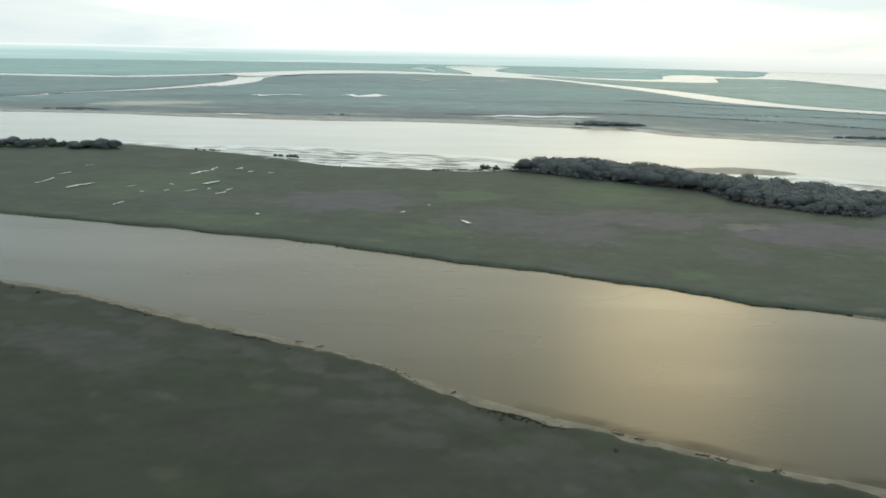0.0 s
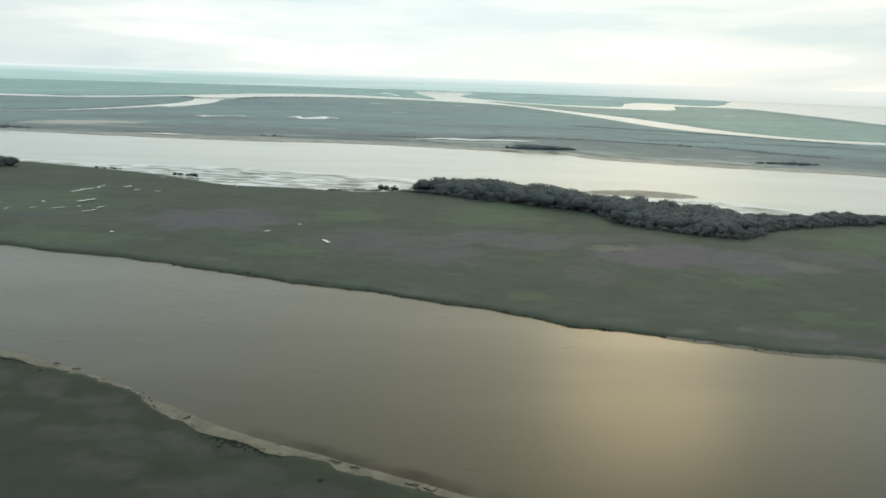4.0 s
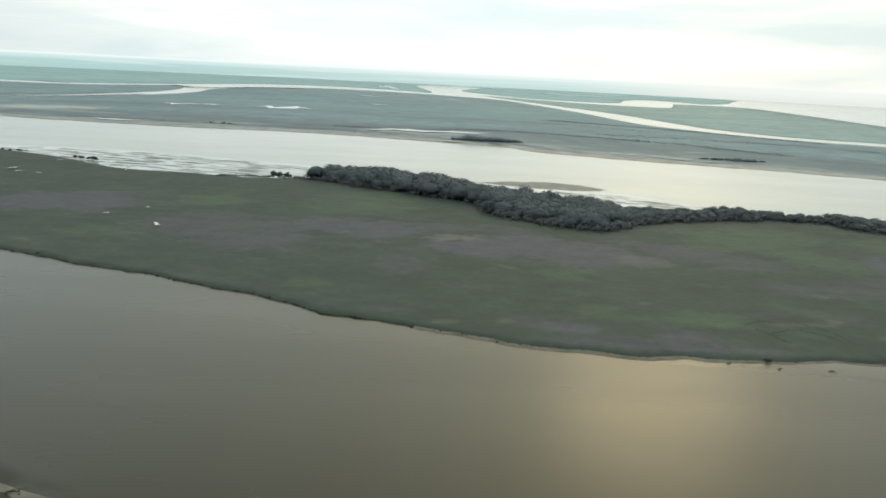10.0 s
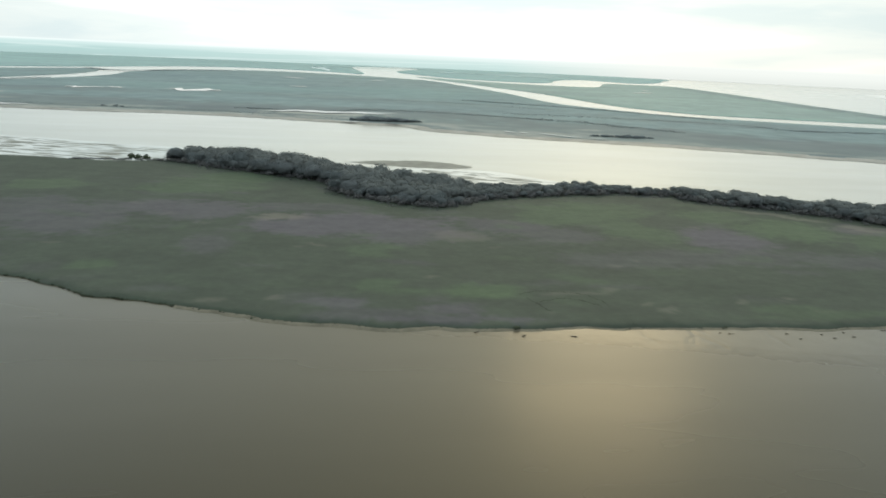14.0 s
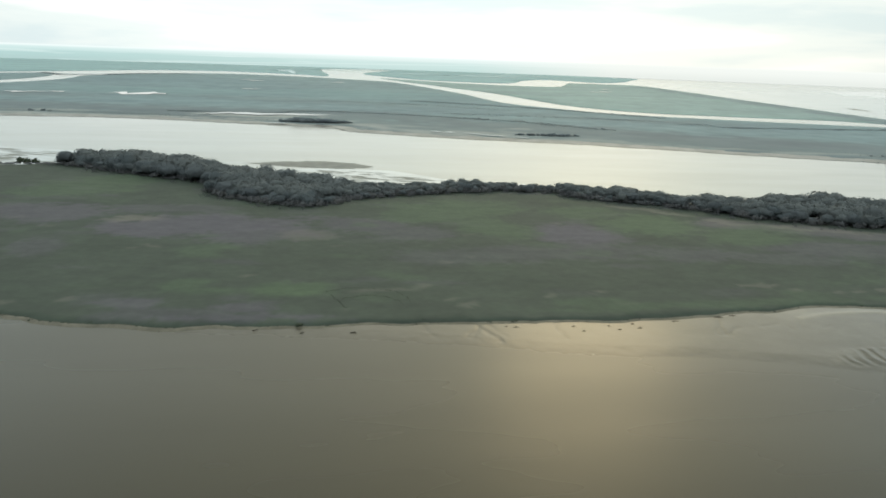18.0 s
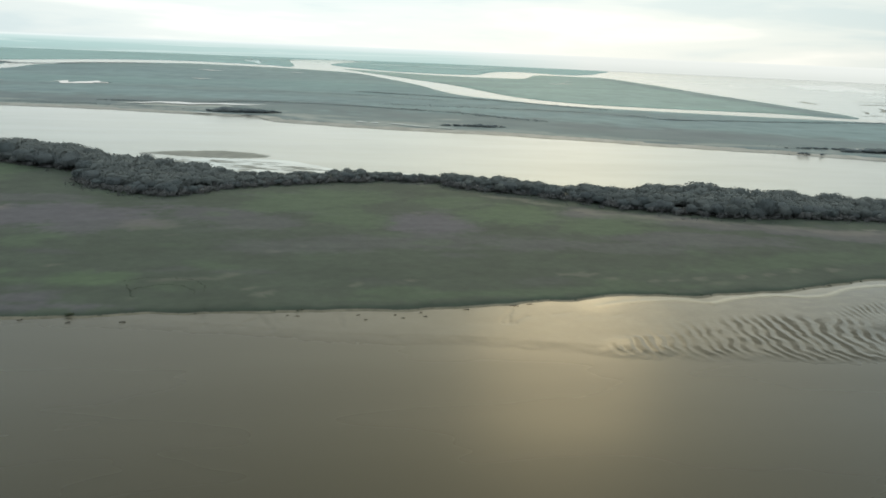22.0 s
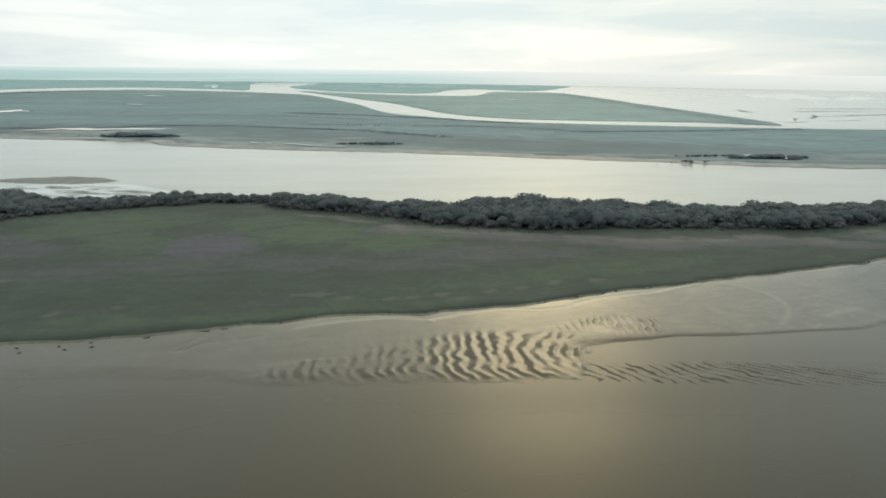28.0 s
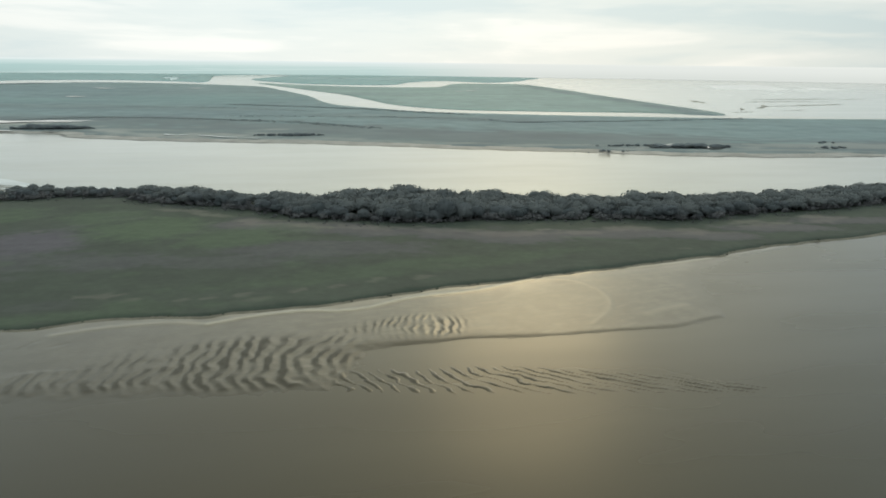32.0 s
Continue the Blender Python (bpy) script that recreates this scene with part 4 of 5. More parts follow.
def south_height(X, Y):
    wob, warp, small = field(X, Y, 14, 9, 1.0), field(X, Y, 11, 11, 7.0), field(X, Y, 3.2, 3.2, 13.0)
    patch = np.clip(0.75 + 1.1 * field(X, Y, 9, 6, 11.0), 0.15, 1.3)
    a = signed(X, Y, SOUTH_SAND)
    east = np.clip((X - 455) / 60.0, 0, 1)
    z = np.clip((a + 1.2 * small) / 6.0, -1, 1) * (0.15 - 0.07 * east) + 0.035 * wob * (1 - 0.7 * east)
    # large ripples: crests run inshore and bend, shade painted on the long west face
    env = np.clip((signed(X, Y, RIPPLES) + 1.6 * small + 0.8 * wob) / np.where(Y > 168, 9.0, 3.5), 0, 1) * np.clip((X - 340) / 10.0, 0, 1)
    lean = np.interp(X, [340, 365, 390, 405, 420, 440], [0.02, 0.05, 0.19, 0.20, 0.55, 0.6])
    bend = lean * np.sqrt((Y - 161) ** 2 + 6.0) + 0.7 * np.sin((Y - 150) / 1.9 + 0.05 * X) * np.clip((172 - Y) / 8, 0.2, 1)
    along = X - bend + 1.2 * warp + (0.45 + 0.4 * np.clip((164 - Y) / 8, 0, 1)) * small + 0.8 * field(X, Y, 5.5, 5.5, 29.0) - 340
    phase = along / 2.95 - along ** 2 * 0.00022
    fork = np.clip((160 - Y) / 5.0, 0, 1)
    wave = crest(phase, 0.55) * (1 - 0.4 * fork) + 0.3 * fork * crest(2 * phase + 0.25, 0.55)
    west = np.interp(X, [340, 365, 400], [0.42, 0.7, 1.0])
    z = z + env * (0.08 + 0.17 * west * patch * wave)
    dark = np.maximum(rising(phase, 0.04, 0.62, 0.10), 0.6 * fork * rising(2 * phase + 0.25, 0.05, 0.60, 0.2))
    mud_shade = 0.95 * west * env * np.clip(1.15 * patch, 0, 1) * dark
    # small ripples north of the spur, their shaded faces painted dark too
    env2 = np.clip(signed(X, Y, SMALL_RIPPLES) / 5.0, 0, 1)
    phase2 = (X - 0.15 * (Y - 180) + 1.3 * warp + 0.7 * small) / 2.2
    z = z + env2 * 0.14 * patch * crest(phase2, 0.55)
    mud_shade = np.maximum(mud_shade, 0.9 * env2 * patch * rising(phase2, 0.08, 0.6, 0.2))
    # slanting bars of mud that stand out of the shallows
    env3 = np.clip(signed(X, Y, BARS) / 3.0, 0, 1)
    k = np.interp(X, [425, 440, 450, 462, 480, 500], [0.42, 0.48, 0.72, 1.05, 1.25, 1.5])
    phase3 = (X + k * (Y - 150) + 1.5 * warp + 0.8 * small + 0.9 * field(X, Y, 6, 3.5, 37.0, -30)) / 3.1
    bar = rising(phase3, 0.06, 0.62, 0.26) * np.clip(1.0 + 0.8 * field(X, Y, 7, 4, 17.0, -45), 0, 1.2)
    z = np.maximum(z, np.where(env3 > 0, -0.10 + 0.30 * env3 * bar, -0.5))
    mud_shade = np.maximum(mud_shade, 0.8 * np.interp(X, [440, 500], [1.0, 0.6]) * np.clip(env3 * 1.4, 0, 1) * rising(phase3, 0.05, 0.50, 0.2) * np.clip(0.9 + 0.9 * field(X, Y, 7, 4, 17.0, -45), 0, 1) * (a < 1))
    # scarp of the spur, its shaded face painted dark
    ds = edge_distance(X, Y, SPUR) + 0.5 * small + 0.7 * warp
    thick = np.interp(X, [425, 445, 470, 500, 528], [3.4, 3.2, 2.0, 1.4, 0.7])
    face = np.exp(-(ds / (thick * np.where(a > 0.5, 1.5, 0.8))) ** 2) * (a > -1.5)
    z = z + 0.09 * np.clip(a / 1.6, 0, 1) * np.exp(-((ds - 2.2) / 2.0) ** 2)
    mud_shade = np.maximum(mud_shade, 0.7 * face * np.interp(X, [425, 440, 515, 530], [0.5, 1, 0.6, 0.1]))
    for line in RILLS:
        near = (X > min(p[0] for p in line) - 4) & (X < max(p[0] for p in line) + 4)
        d = edge_distance(X[near], Y[near], line) + 1.2 * warp[near] + 0.7 * small[near]
        z[near] -= 0.05 * np.exp(-(d / 0.6) ** 2)
        mud_shade[near] = np.maximum(mud_shade[near], 0.4 * np.clip(0.6 + small[near], 0, 1) * np.exp(-(d / 0.8) ** 2))
    shore = edge_distance(X, Y, [(p.x, p.y) for p in south_line if 80 < p.x < 660][::2])
    film = np.clip((15 - shore) / 9.0, 0, 1) * np.clip((X - 330) / 25.0, 0, 1) * np.clip(0.75 + wob, 0, 1)
    film = np.maximum(film, 0.75 * np.maximum(env, env2))
    awash = np.clip(1 - (a + 2.5 * wob) / 9.0, 0, 1) * np.maximum(np.clip((436 - X) / 8.0, 0, 1), np.clip((X - 512) / 10.0, 0, 1)) * (1 - env)
    awash = np.maximum(awash, np.interp(X, [320, 385], [0.6, 0.0]))
    pale = np.clip((6.0 - shore + 3 * wob) / 6.0, 0, 1) * np.interp(X, [335, 350, 400, 520, 560], [0, 0.45, 0.5, 0.35, 0.15])
    pale = np.maximum(pale, 0.22 * np.clip(field(X, Y, 6, 2.5, 41.0, 12), 0, 1) * np.clip((X - 380) / 40, 0, 1))
    for line, wide, amount in RIDGES:            # thin low ridges, the sun glitter along them painted pale
        d = edge_distance(X, Y, [(p.x, p.y) for p in spline(line, 3.0)]) + 0.35 * small
        top = amount * np.exp(-(d / wide) ** 2)
        z, pale = z + 0.12 * top, np.maximum(pale, top)
    return z, (mud_shade, film, pale, awash)


# runnels that drain the marsh over the sand
RILLS = [[(246, 188), (246, 182), (249, 175)], [(260, 188), (260, 183), (257, 178)], [(260, 185), (262, 181), (265, 174)], [(263, 186), (264.5, 182), (267, 177)], [(282, 189), (281, 183), (282, 176)], [(277, 183), (273, 177)], [(329, 188), (325, 178)], [(347, 188), (347, 181)],
         [(355, 181), (360, 184)], [(340, 184), (346, 186)], [(332, 183), (327, 178)], [(352, 186), (350, 182)]]


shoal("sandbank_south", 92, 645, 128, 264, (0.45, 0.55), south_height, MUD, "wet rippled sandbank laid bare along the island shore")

NORTH_FLAT = [(-285, 556), (-240, 566), (-194, 556), (-99, 556), (-20, 534), (34, 520), (75, 494), (60, 462), (10, 446), (-60, 456), (-140, 496), (-200, 524)]
NORTH_BAR = [(148, 478), (168, 486), (199, 493), (222, 485), (238, 470), (222, 460), (195, 461), (165, 470)]
INNER_FLAT = [(165, 436), (185, 456), (232, 458), (252, 450), (285, 420), (325, 412), (300, 402), (240, 396), (205, 394), (170, 418)]


def north_height(X, Y):
    streak = field(X, Y, 26, 3.6, 21.0, -14)
    fine = field(X, Y, 9, 2.2, 25.0, -10)
    a = np.clip(signed(X, Y, NORTH_FLAT) / 10.0, -1, 1)
    bar = np.clip(signed(X, Y, NORTH_BAR) / 6.0, -1, 1)
    inner = np.clip(signed(X, Y, INNER_FLAT) / 8.0, -1, 1)
    z1 = 0.10 * a + 0.20 * streak + 0.06 * fine - 0.10
    z2 = 0.20 * bar + 0.10 * fine + 0.06 * streak
    z3 = 0.10 * inner + 0.17 * streak + 0.08 * fine - 0.10
    z1 = np.where(a > -0.6, z1, -1)
    z3 = np.where(inner > -0.6, z3, -1)
    return np.maximum(np.maximum(z1, z2), z3), None


shoal("mudflat_north", -300, 330, 390, 572, (1.2, 1.2), north_height, MUDFLAT, "wet mudflat with bright pools on the island's far side")


# calm shallow water that stands over the flats, the mirrored sky partly painted in white
def sheet(name, outline, z, rough, seed, label):
    line = spline(outline, 4.0, rough, seed, True)
    return tagged(mesh_ob(name, [(p.x, p.y, z) for p in line], [tuple(range(len(line)))], CALM), label, "water", kind="structure")


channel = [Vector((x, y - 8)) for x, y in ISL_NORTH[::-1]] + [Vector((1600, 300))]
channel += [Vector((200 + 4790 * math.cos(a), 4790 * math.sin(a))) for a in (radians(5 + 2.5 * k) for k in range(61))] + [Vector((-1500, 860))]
tagged(mesh_ob("water_north_channel", [(p.x, p.y, 0.006) for p in channel], [tuple(range(len(channel)))], WATER_NORTH), "broad silty water beyond the island, out to the sea, sky sheen painted pale", "water", kind="structure")
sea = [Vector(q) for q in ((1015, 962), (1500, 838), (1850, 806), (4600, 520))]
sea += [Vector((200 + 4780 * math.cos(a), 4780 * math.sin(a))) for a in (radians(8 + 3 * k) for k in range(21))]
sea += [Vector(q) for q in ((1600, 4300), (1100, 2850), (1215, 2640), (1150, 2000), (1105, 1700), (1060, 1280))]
tagged(mesh_ob("water_open_sea", [(p.x, p.y, 0.02) for p in sea], [tuple(range(len(sea)))], WATER_SEA), "open sea beyond the delta point, sky sheen painted pale", "water", kind="structure")
sheet("water_north_flat", NORTH_FLAT, 0.012, 2.0, 31.0, "calm shallow water over the mudflat, sky glare painted white")
sheet("water_inner_flat", INNER_FLAT, 0.012, 1.5, 33.0, "calm shallow water in the island cove, sky glare painted white")


# ---- shallow pools on the marsh ----
def pool(x, y, ra, rb, turn, z, seed, label="shallow bright pool on the marsh"):
    verts, faces, seg = [], [], 28
    c, s = math.cos(radians(turn)), math.sin(radians(turn))
    bow = 0.9 * rb * noise.noise((seed, 3.3, 1.7))
    for k in range(seg):
        a = 2 * math.pi * k / seg
        r = 1 + 0.75 * noise.noise((math.cos(a) * 1.6 + seed, math.sin(a) * 1.6, seed)) + 0.45 * noise.noise((math.cos(a) * 4, math.sin(a) * 4 + seed, 1.0))
        u, w = ra * r * math.cos(a), rb * r * math.sin(a)
        w += rb * (1.1 * noise.noise((u / ra * 2.2, seed, 4.0)) + 0.7 * noise.noise((u / ra * 6.0, seed, 8.0))) + bow * (1 - 2 * (u / ra) ** 2)
        verts.append((x + u * c - w * s, y + u * s + w * c, z))
    return tagged(mesh_ob("water_pool", verts, [tuple(range(seg))], POOL), label, "pool", kind="structure")


ISLAND_POOLS = [(-222, 381, 2.5, 0.8, 53), (-221, 390, 7.0, 0.8, 94), (-223, 412, 3.4, 0.8, 63), (-196, 376, 6.5, 1.5, 67), (-148, 424, 7.8, 1.5, 63), (-144, 437, 6.5, 0.8, 85), (-131, 390, 4.9, 1.5, 66), (-150, 383, 1.8, 0.8, -56), (-146, 366, 2.2, 0.8, 63)]
ISLAND_POOLS += [(-134, 366, 3.2, 0.8, 51), (-126, 372, 1.1, 0.8, 63), (-116, 362, 4.3, 0.8, 69), (-115, 371, 2.7, 0.8, 68), (-129, 440, 3.6, 1.5, 74), (-119, 429, 2.9, 0.8, 59), (-106, 426, 2.2, 0.8, -26), (-169, 375, 2.2, 0.8, 63), (-156, 332, 3.5, 0.8, 81),
                (-85, 315, 1.1, 1.5, 26), (-81, 464, 5.1, 0.8, -60), (-69, 460, 6.3, 0.8, -71), (-20, 324, 1.4, 0.8, 45), (-8, 341, 1.0, 0.8, -45), (-224, 442, 2.5, 0.8, 36), (-123, 483, 2.1, 0.8, 45), (-157, 361, 1.1, 0.8, 63)]
for i, (x, y, ra, rb, turn) in enumerate(ISLAND_POOLS):
    pool(x, y, ra * 1.1, rb, turn, 1.12, i * 3.1)
pool(9, 307, 3.0, 1.2, -55, 1.15, 81.0, "small pool on the marsh, its glint painted white").data.materials[0] = GLINT
for i, (x, y, ra, rb, turn) in enumerate([(-138, 1222, 50, 30, 0), (-300, 1178, 16, 12, 10), (-280, 1195, 10, 6, 0), (-255, 1205, 12, 8, 0), (105, 866, 62, 14, 4), (296, 702, 6, 3, -30), (308, 697, 5, 3, -30), (330, 690, 9, 3, -30), (345, 677, 9, 3, -30), (356, 672, 4, 2, -30), (372, 664, 7, 2.4, -20)] + [
                                          (745, 566, 22, 9, -25), (150, 2000, 20, 14, 0), (-60, 1950, 18, 14, 10), (860, 1900, 16, 20, 0), (930, 2100, 12, 16, 0), (820, 1860, 10, 14, 0), (-90, 1990, 12, 10, 10), (-1, 1480, 14, 10, 0), (-240, 820, 30, 8, 0), (140, 752, 10, 3, -10), (185, 742, 10, 3, -20)]):
    pool(x, y, ra, rb, turn, 1.62, 50 + i * 3.1, "bright pool on the far marsh")
for i, (x, y, ra, rb, turn) in enumerate([(-700, 4150, 260, 26, -3), (-100, 3900, 300, 30, -4), (-125, 3250, 30, 260, 8), (-160, 3500, 70, 40, 0), (480, 3500, 120, 60, 0), (760, 3450, 160, 50, 0), (980, 3900, 160, 60, 0), (300, 4300, 200, 50, 0)]):
    pool(x, y, ra, rb, turn, 1.7, 120 + i * 2.3, "pale winding channel in the distant marsh")
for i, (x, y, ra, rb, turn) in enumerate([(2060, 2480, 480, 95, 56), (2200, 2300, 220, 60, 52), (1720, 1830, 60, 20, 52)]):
    pool(x, y, ra, rb, turn, 0.035, 160 + i * 2.3, "patch of sun glint painted white on the open water").data.materials[0] = GLINT
for i, (x, y, ra, rb, turn) in enumerate([(1100, 1040, 34, 5, 25), (1150, 1120, 40, 4, 60), (1215, 1080, 44, 4, 20), (1215, 1380, 60, 7, 70), (1230, 1180, 70, 5, 50), (1340, 1230, 110, 9, 20), (1420, 1380, 120, 12, 10), (1560, 1500, 140, 12, 5)]):
    ob = pool(x, y, ra, rb, turn, 0.05, 190 + i * 2.3, "thin streak of mud off the delta point")
    ob.data.materials[0] = MUDFLAT

# ---- woods on the island's far side ----
WOOD_FRONT = [(46, 457), (81, 431), (122, 410), (148, 392), (152, 372), (165, 355), (185, 342), (203, 337), (220, 350), (250, 369), (288, 381), (330, 383), (342, 364), (374, 351), (395, 337), (419, 318), (441, 308), (467, 303),
              (500, 303), (542, 298), (588, 293), (611, 299), (650, 304), (720, 319), (800, 337), (880, 345)]
WOOD = WOOD_FRONT + [(900, 356), (760, 350), (660, 329), (600, 325), (540, 328), (500, 343), (460, 356), (420, 348), (374, 368), (338, 392), (301, 399), (271, 397), (239, 393), (212, 388), (194, 394), (163, 415), (130, 438), (100, 458), (64, 462)]
TREE_SHAPES = [tree_shape(11 + k, h, s) for k, (h, s) in enumerate([(8.8, 4.8), (8.2, 5.2), (9.2, 4.5), (7.8, 4.8), (8.5, 5.5), (8.3, 4.4)])]
BUSH_SHAPES = [bush_shape(41 + k, h, s, 150) for k, (h, s) in enumerate([(3.4, 2.0), (2.8, 2.4), (4.0, 1.9)])]
tree_roots = [tree_thing("willow_tree", sh, "dark green willow tree with a rounded crown in the riverside wood", "tree", "trees of the island wood") for sh in TREE_SHAPES]
bush_roots = [tree_thing("willow_bush", sh, "dark green willow bush on the marshy shore", "bush", "bushes on the shores", REED) for sh in BUSH_SHAPES]


def wood_height(x):
    """How tall the wood stands along the island."""
    for a, c, ha, hc in ((0, 95, 0.75, 1.08), (95, 205, 1.05, 0.72), (205, 235, 0.72, 0.42), (235, 335, 0.42, 0.48), (335, 360, 0.5, 0.72), (360, 395, 0.72, 0.62), (395, 415, 0.62, 0.66), (415, 460, 0.7, 0.84), (460, 530, 0.84, 0.7), (530, 1000, 0.7, 0.7)):
        if a <= x < c:
            return ha + (hc - ha) * (x - a) / (c - a)
    return 0.7


rng = random.Random(5)
wood_spots = [(463, 348, 0.8, 1.1, 0, 1.0), (482, 340, 0.8, 1.0, 1, 1.0), (567, 314, 0.8, 1.12, 2, 1.0), (505, 333, 0.8, 0.98, 3, 1.0), (430, 338, 0.8, 0.98, 4, 1.0), (612, 312, 0.8, 0.9, 5, 1.0), (92, 452, 0.8, 1.12, 1, 1.0), (118, 438, 0.8, 1.1, 2, 1.0)]
for gx in range(40, 900, 4):
    for gy in range(290, 468, 4):
        x, y = gx + rng.uniform(-1.9, 1.9), gy + rng.uniform(-2.3, 2.3)
        if inside(x, y, WOOD) and noise.noise((x * 0.03, y * 0.03, 8.0)) > -0.55:
            s = wood_height(x) * rng.choice((0.80, 0.88, 0.95, 1.0, 1.06, 1.15)) * rng.uniform(0.94, 1.04) * (1.0 + 0.3 * noise.noise((x * 0.05, y * 0.05, 3.0)))
            wood_spots.append((x, y, 0.8, s, rng.uniform(0, 6.28), rng.uniform(0.85, 1.1)))
d_front = edge_distance(np.array([p[0] for p in wood_spots]), np.array([p[1] for p in wood_spots]), WOOD_FRONT)
nearest = sorted(range(len(wood_spots)), key=lambda i: d_front[i] + (0 if 40 < wood_spots[i][0] < 640 else 50))
single, mass = nearest[:280], nearest[280:]
for n_, i in enumerate(single):
    x, y, z, s, turn, squash = wood_spots[i]
    if n_ < len(tree_roots):
        tree_roots[n_].matrix_basis = spot(x, y, z, s, turn, squash)
    else:
        copy_thing(tree_roots[n_ % len(tree_roots)], spot(x, y, z, s, turn, squash))
MASS_SHAPES = [tree_shape(21 + k, h, s, 420, 0.56, True) for k, (h, s) in enumerate([(8.8, 5.5), (8.2, 5.9), (9.2, 5.2)])]
joined("woodland", MASS_SHAPES, [wood_spots[i] for i in mass], (BARK, LEAF), "dense dark green riverside wood behind the island marsh", "woodland")

# undergrowth that closes the foot of the wood
under = []
line = spline(WOOD_FRONT, 2.8, 1.0, 12.0)
for p in line:
    for _ in range(2):
        under.append((p.x + rng.uniform(-2.0, 2.0), p.y + rng.uniform(-1.5, 6.0), 0.75, rng.uniform(0.7, 1.25), rng.uniform(0, 6.28), rng.uniform(0.6, 0.9)))
for p in line:
    for _ in range(3):
        d = rng.random() ** 1.6
        under.append((p.x + rng.uniform(-3.0, 3.0) - 2.5 * d, p.y - 11.0 * d + 1.0, 0.7, rng.uniform(0.16, 0.5) * (1.1 - 0.6 * d), rng.uniform(0, 6.28), rng.uniform(0.5, 0.8)))
for p in spline([(-8, 449), (20, 453), (46, 456)], 2.0):
    for _ in range(3):
        under.append((p.x + rng.uniform(-2.0, 2.0), p.y + rng.uniform(-3, 2.0), 0.7, rng.uniform(0.3, 0.6), rng.uniform(0, 6.28), 0.6))
joined("undergrowth", [scrub_shape(81 + k, 3.4, 3.0, 90, 0.42) for k in range(3)], under, (BARK, SCRUB), "low dark scrub along the foot of the wood", "scrub")

# single bushes and small clumps near the shores
bush_spots = []


def clump(x, y, ra, rb, count, low, high, squash=1.0):
    for _ in range(count):
        a, r = rng.uniform(0, 6.28), math.sqrt(rng.random())
        bush_spots.append((x + ra * r * math.cos(a), y + rb * r * math.sin(a), 0.6, rng.uniform(low, high), rng.uniform(0, 6.28), squash))


clump(-345, 540, 40, 8, 30, 0.7, 1.3, 0.9)
clump(-272, 528, 30, 6, 20, 0.7, 1.3, 0.9)
clump(-177, 521, 10, 3, 9, 0.35, 0.65, 0.7)
clump(-114, 498, 7, 3, 9, 0.4, 0.7, 0.75)
clump(-104, 494, 3, 2, 3, 0.5, 0.8)
clump(27, 456, 6, 3, 3, 0.8, 1.2)
clump(190, 395, 10, 8, 5, 1.0, 1.4)
clump(225, 362, 10, 3, 4, 0.6, 0.9)
for x, y, s in ((391, 198, 0.6), (424, 203.5, 0.7), (105, 204, 0.7), (160, 187.5, 0.6), (200, 185.5, 0.4), (182, 186, 0.5), (226, 187, 0.5), (270, 187, 0.55), (313, 190, 0.5), (318, 190.5, 0.5), (334, 194, 0.4), (-34, 262, 0.6), (94, 208, 0.5), (545, 232, 0.5), (604, 248, 0.6), (20, 242, 0.5)):
    bush_spots.append((x, y + 0.8, 0.25, s * 0.36, rng.uniform(0, 6.28), 0.5))
for k in range(16):
    p = south_line[rng.randrange(len(south_line))]
    if -180 < p.x < 650:
        bush_spots.append((p.x, p.y + rng.uniform(0.0, 1.2), 0.3, rng.uniform(0.2, 0.4), rng.uniform(0, 6.28), 0.45))
# the near bank
for x, y, s in ((-37, 169, 0.5), (-25, 163, 0.4), (14, 138, 0.55), (35, 126.5, 0.6), (47, 121, 0.7), (52, 119.5, 0.45), (57, 117, 0.6), (66, 114, 0.5), (-60, 181, 0.5), (-82, 190, 0.5), (-19, 158, 0.6), (-3, 147, 0.5), (74, 111, 0.6), (-122, 207, 0.9), (-132, 211, 1.0), (-141, 215, 1.1)):
    bush_spots.append((x - 1.2, y - (3.2 if x < -16 else 5.6), 0.4, s * 0.4, rng.uniform(0, 6.28), 0.6))
for n_, (x, y, z, s, turn, squash) in enumerate(bush_spots):
    if n_ < len(bush_roots):
        bush_roots[n_].matrix_basis = spot(x, y, z, s, turn, squash)
    else:
        copy_thing(bush_roots[n_ % len(bush_roots)], spot(x, y, z, s, turn, squash))

# a low dark fringe of scrub where the near marsh meets the sand
hedge = []
for p in near_line:
    if -240 < p.x < 130:
        thick = 0.5 + 0.5 * noise.noise((p.x * 0.09, p.y * 0.09, 6.0))
        for _ in range(12):
            d = 0.75 + 1.6 * rng.random() ** 1.5
            hedge.append((p.x - 0.45 * d + rng.uniform(-1.3, 1.3), p.y - 0.9 * d, 0.36, rng.uniform(0.05, 0.10) + 0.06 * thick, rng.uniform(0, 6.28), 0.5))
joined("bank_scrub", [scrub_shape(91 + k, 3.0, 3.4, 60, 0.6) for k in range(3)], hedge, (BARK, BANKGRASS), "low dark scrub along the top of the near bank", "scrub")

# two tree groups towards the upstream end of the island
for x0, y0, ra, count in ((-318, 522, 26, 30), (-258, 520, 20, 26)):
    for _ in range(count):
        copy_thing(tree_roots[rng.randrange(len(tree_roots))], spot(x0 + ra * rng.uniform(-1, 1), y0 + rng.uniform(-5, 5), 0.7, rng.uniform(0.6, 1.1), rng.uniform(0, 6.28), rng.uniform(0.8, 1.0)))

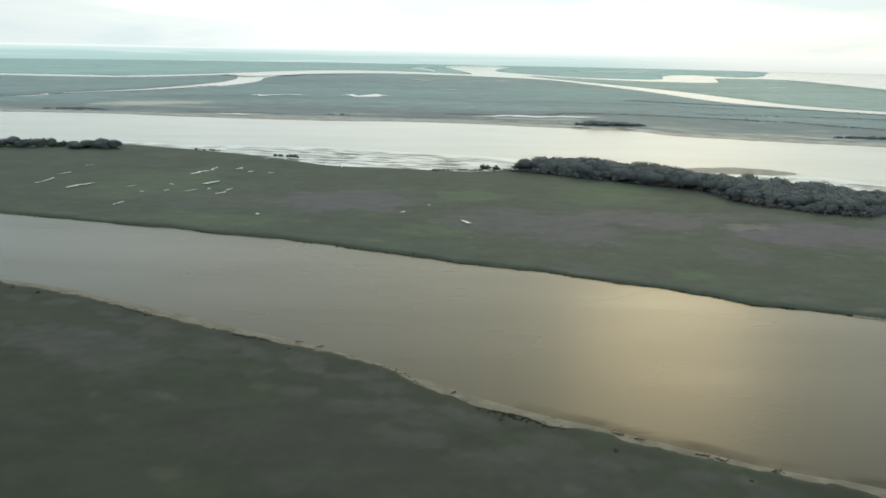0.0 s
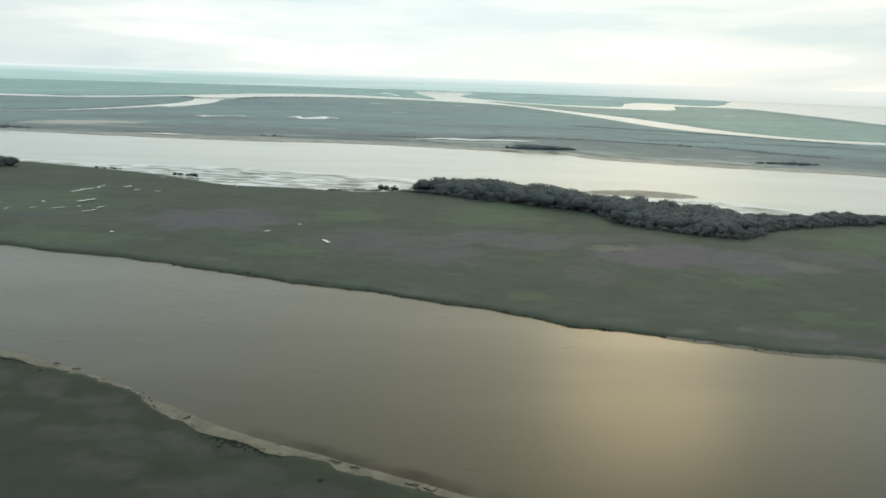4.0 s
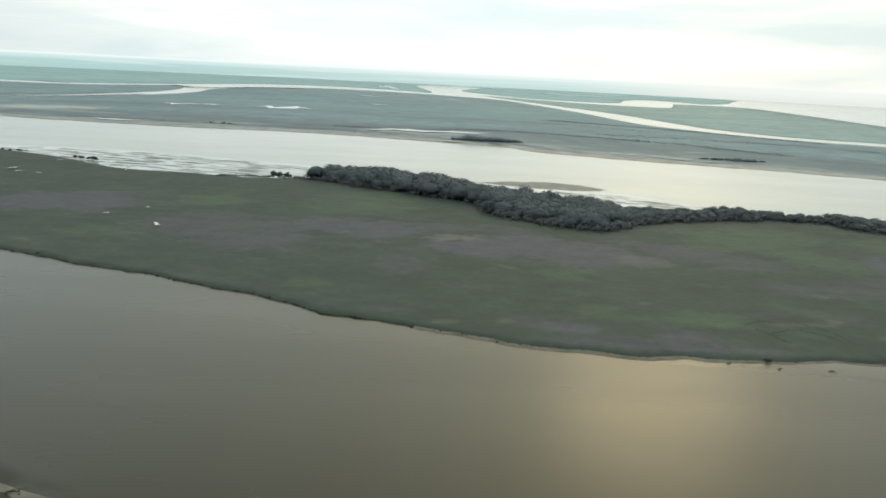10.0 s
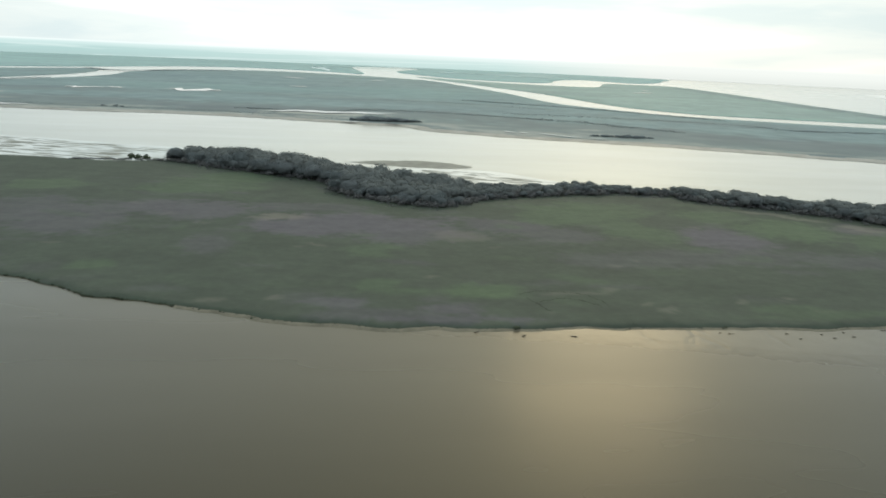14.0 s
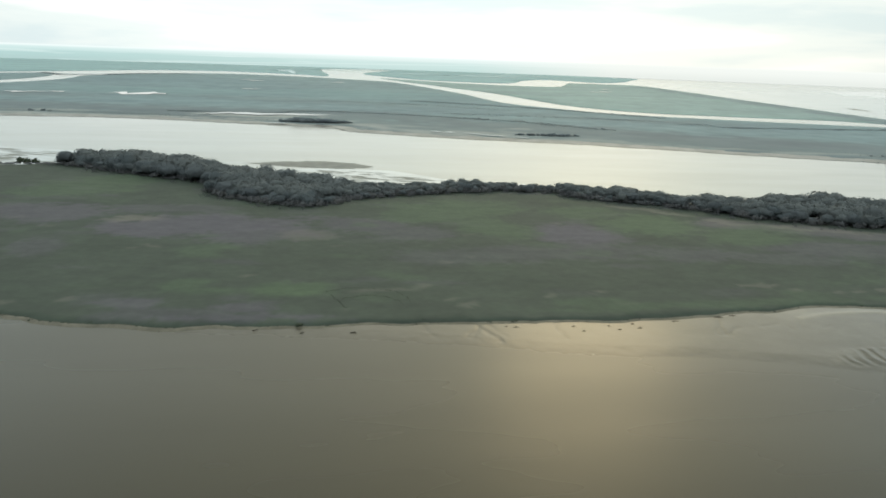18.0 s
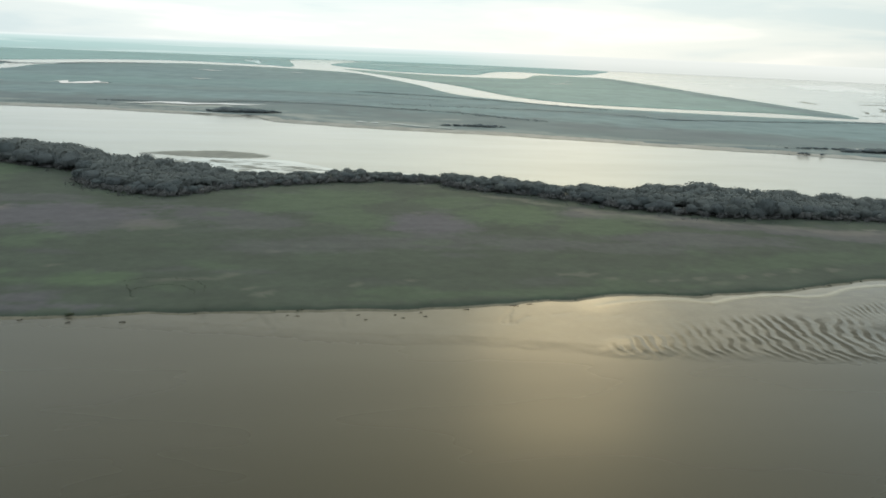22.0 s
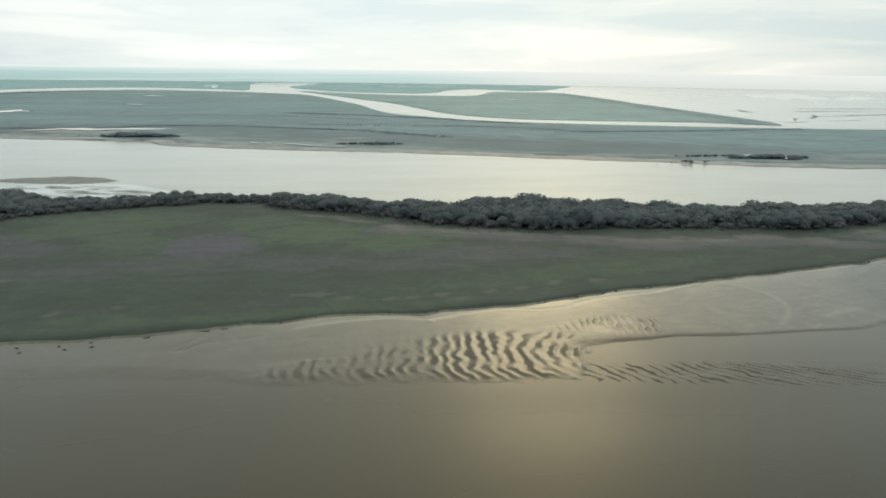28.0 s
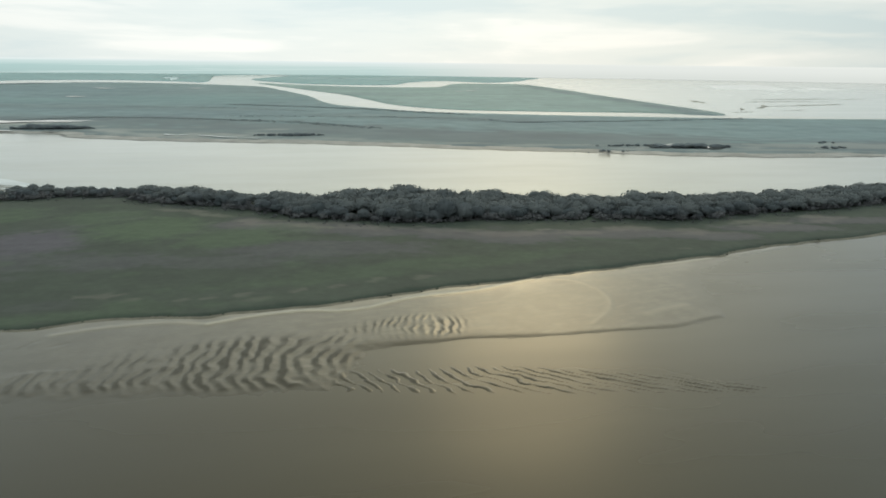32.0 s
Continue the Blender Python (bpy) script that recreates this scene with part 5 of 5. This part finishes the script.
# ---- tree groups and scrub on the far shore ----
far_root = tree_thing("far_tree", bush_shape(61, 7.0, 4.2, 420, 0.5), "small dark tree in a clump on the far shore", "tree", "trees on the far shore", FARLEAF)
far_spots = []
for x0, y0, ra, rb, count, low, high in ((176, 774, 32, 6, 60, 0.65, 1.0), (158, 779, 8, 5, 12, 0.9, 1.25), (405, 690, 30, 5, 44, 0.36, 0.6), (736, 562, 33, 5, 60, 0.5, 0.82), (700, 578, 36, 3, 60, 0.24, 0.4), (860, 546, 12, 4, 16, 0.35, 0.5), (-440, 852, 34, 9, 60, 0.3, 0.5), (885, 583, 9, 5, 5, 0.4, 0.5),
                                         (-131, 838, 16, 4, 8, 0.35, 0.5), (650, 538, 24, 4, 8, 0.25, 0.4)):
    for _ in range(count):
        a, r = rng.uniform(0, 6.28), math.sqrt(rng.random())
        far_spots.append((x0 + 1.2 * ra * r * math.cos(a), y0 + rb * r * math.sin(a), 1.0, rng.uniform(low * 0.7, high * 1.15) * (1.15 - 0.55 * r * abs(math.cos(a))), rng.uniform(0, 6.28), 0.8))
for n_, q in enumerate(far_spots):
    if n_ == 0:
        far_root.matrix_basis = spot(*q)
    else:
        copy_thing(far_root, spot(*q))
scrub = []
for line_pts, spread, count, low, high in (([(0, 884), (98, 878), (166, 931), (272, 911), (393, 857), (492, 765)], 10, 150, 0.35, 0.7), ([(310, 1220), (503, 1101), (632, 976)], 12, 110, 0.4, 0.8),
                                           ([(667, 838), (819, 851), (996, 884)], 8, 90, 0.4, 0.7), ([(330, 953), (586, 913), (667, 838)], 12, 60, 0.3, 0.6), ([(-653, 1040), (-558, 1200), (-500, 1300), (-470, 1450)], 10, 120, 0.4, 0.8)) + (
                                           ([(480, 645), (580, 610), (700, 575), (850, 560)], 22, 70, 0.12, 0.26), ([(-300, 850), (-100, 835), (45, 815), (120, 790)], 14, 110, 0.2, 0.45), ([(995, 1010), (1045, 1280), (1090, 1650), (1140, 2000), (1200, 2600)], 48, 220, 0.2, 0.4),
                                           ([(160, 1158), (300, 1130), (420, 1060)], 14, 50, 0.3, 0.5), ([(-640, 2080), (-560, 2000), (-500, 2050)], 12, 50, 0.7, 1.2), ([(-480, 2080), (-430, 2260), (-340, 2400)], 12, 70, 0.8, 1.4)):
    sp_line = spline(line_pts, 6.0)
    for _ in range(count * 6):
        p = rng.choice(sp_line)
        scrub.append((p.x + rng.gauss(0, spread * 0.7), p.y + rng.gauss(0, spread * 0.5), 1.0, rng.uniform(low, high) * 1.0, rng.uniform(0, 6.28), rng.uniform(0.25, 0.5)))
SCRUB_SHAPES = [scrub_shape(71 + k, h, s, 24, 0.65) for k, (h, s) in enumerate([(3.2, 2.4), (2.6, 2.8)])]
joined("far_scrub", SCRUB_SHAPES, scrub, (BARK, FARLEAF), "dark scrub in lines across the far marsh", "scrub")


# ---- grass and reed tussocks ----
def tussock(rng2, sides, h, w):
    """A low shaggy hummock of grass."""
    verts, faces = [(rng2.uniform(-0.2, 0.2) * w, rng2.uniform(-0.2, 0.2) * w, h)], []
    for k in range(sides):
        a = 2 * math.pi * k / sides
        r = w * rng2.uniform(0.7, 1.25)
        verts += [(0.6 * r * math.cos(a), 0.6 * r * math.sin(a), h * rng2.uniform(0.45, 0.9)), (r * math.cos(a + 0.4), r * math.sin(a + 0.4), -0.25)]
    for k in range(sides):
        q = (k + 1) % sides
        faces += [(0, 1 + 2 * k, 1 + 2 * q), (1 + 2 * k, 2 + 2 * k, 1 + 2 * q), (2 + 2 * k, 2 + 2 * q, 1 + 2 * q)]
    return verts, faces


rt = random.Random(31)
TUFTS = [tussock(rt, 6, 0.22, 0.85) for _ in range(5)]
# a denser fringe of reeds at the water's edge
fringe_v, fringe_f, base = [], [], 0
for line, amount in ((south_line, 15), (near_line, 16)):
    for p in line:
        if -350 < p.x < 700:
            for _ in range(amount):
                v, f = TUFTS[rt.randrange(5)]
                s = rt.uniform(0.35, 0.85) if line is south_line else rt.uniform(0.15, 0.5)
                reach = 0.7 + 1.6 * noise.noise((p.x * 0.16, p.y * 0.16, 9.0))
                x, y = p.x + rt.uniform(-2.3, 2.3), p.y + (rt.uniform(0.1, 3.4) if line is south_line else min(-0.15, reach) - 2.2 * rt.random())
                fringe_v += [(x + s * a, y + s * c, 0.3 + s * d) for a, c, d in v]
                fringe_f += [tuple(i + base for i in q) for q in f]
                base += len(v)
for creek in ([(219, 213), (227, 216), (236, 214), (242, 208), (244, 195), (246, 188)], [(223, 206), (232, 209), (239, 205), (241, 199)], [(220, 209), (225, 198)]  ):
    for p in spline(creek, 0.4, 1.0, 17.0):
        v, f = TUFTS[rt.randrange(5)]
        s = rt.uniform(0.12, 0.3)
        fringe_v += [(p.x + s * a, p.y + s * c, 0.78 + 0.5 * s * d) for a, c, d in v]
        fringe_f += [tuple(i + base for i in q) for q in f]
        base += len(v)
tagged(mesh_ob("reed_fringe", fringe_v, fringe_f, GRASS_DARK), "dark reeds along the water's edge", "reeds", kind="stuff")


# ---- drifted wood on the sand ----
def drift(x, y, length, turn, z, seed):
    r = random.Random(seed)
    log = tube([(-length / 2, 0, 0.12), (0, r.uniform(-0.2, 0.2), 0.3), (length / 2, r.uniform(-0.3, 0.3), 0.2)], [0.2, 0.16, 0.07], 7)
    root = tagged(new("driftwood"), "dark drifted branch lying on wet sand", "driftwood", "driftwood on the sand")
    trunk_log = part("log", *log, BARK, root)
    for k in range(6):
        t = r.uniform(-0.4, 0.5) * length
        a = r.uniform(0.5, 1.3) * r.choice((-1, 1))
        d = r.uniform(0.25, 0.7) * length
        part("branch", *tube([(t, 0, 0.2), (t + d * 0.5 * math.cos(a), d * 0.5 * math.sin(a), 0.45), (t + d * math.cos(a), d * math.sin(a), r.uniform(0.1, 0.5))], [0.1, 0.07, 0.03], 5), BARK, trunk_log)
    root.matrix_basis = spot(x, y, z, 0.48 if x > 100 else 0.75, turn)


for i, (x, y, length, turn) in enumerate([(202, 183, 2.4, 0.1), (214, 181, 2.2, 0.4), (227, 181, 3.2, 0.2), (270, 184, 2.8, 0.3), (267.5, 184.5, 1.6, 0.6), (286, 184.5, 1.6, 0.3), (288, 181, 1.7, 0.3), (296, 184.5, 1.6, 0.3), (298, 182, 2.0, 0.2), (303, 186, 2.0, 0.5), (304, 183, 2.2, 0.2)] + [
                                          (300, 189.5, 1.6, 0.2), (310, 190.5, 5.0, 0.05), (316, 188, 3.6, 0.1), (324, 194, 5.0, 0.1), (330, 191, 4.4, 0.1), (335, 192, 3.4, 0.2), (181, 184.5, 2.4, 0.2), (-37, 170.5, 2.0, -0.5), (-31, 167.5, 2.4, -0.4), (3, 143.6, 2.4, 0.7), (35.6, 127.4, 3.0, -0.4), (39.5, 125.6, 2.6, -0.3), (50, 120.2, 3.2, -0.4), (53, 118.8, 2.8, -0.5), (62, 115.4, 2.8, 0.2), (612, 248, 3.5, 0.3)]):
    drift(x, y, length, turn, 0.08 if y > 160 and x > 100 else 0.3, 90 + i)
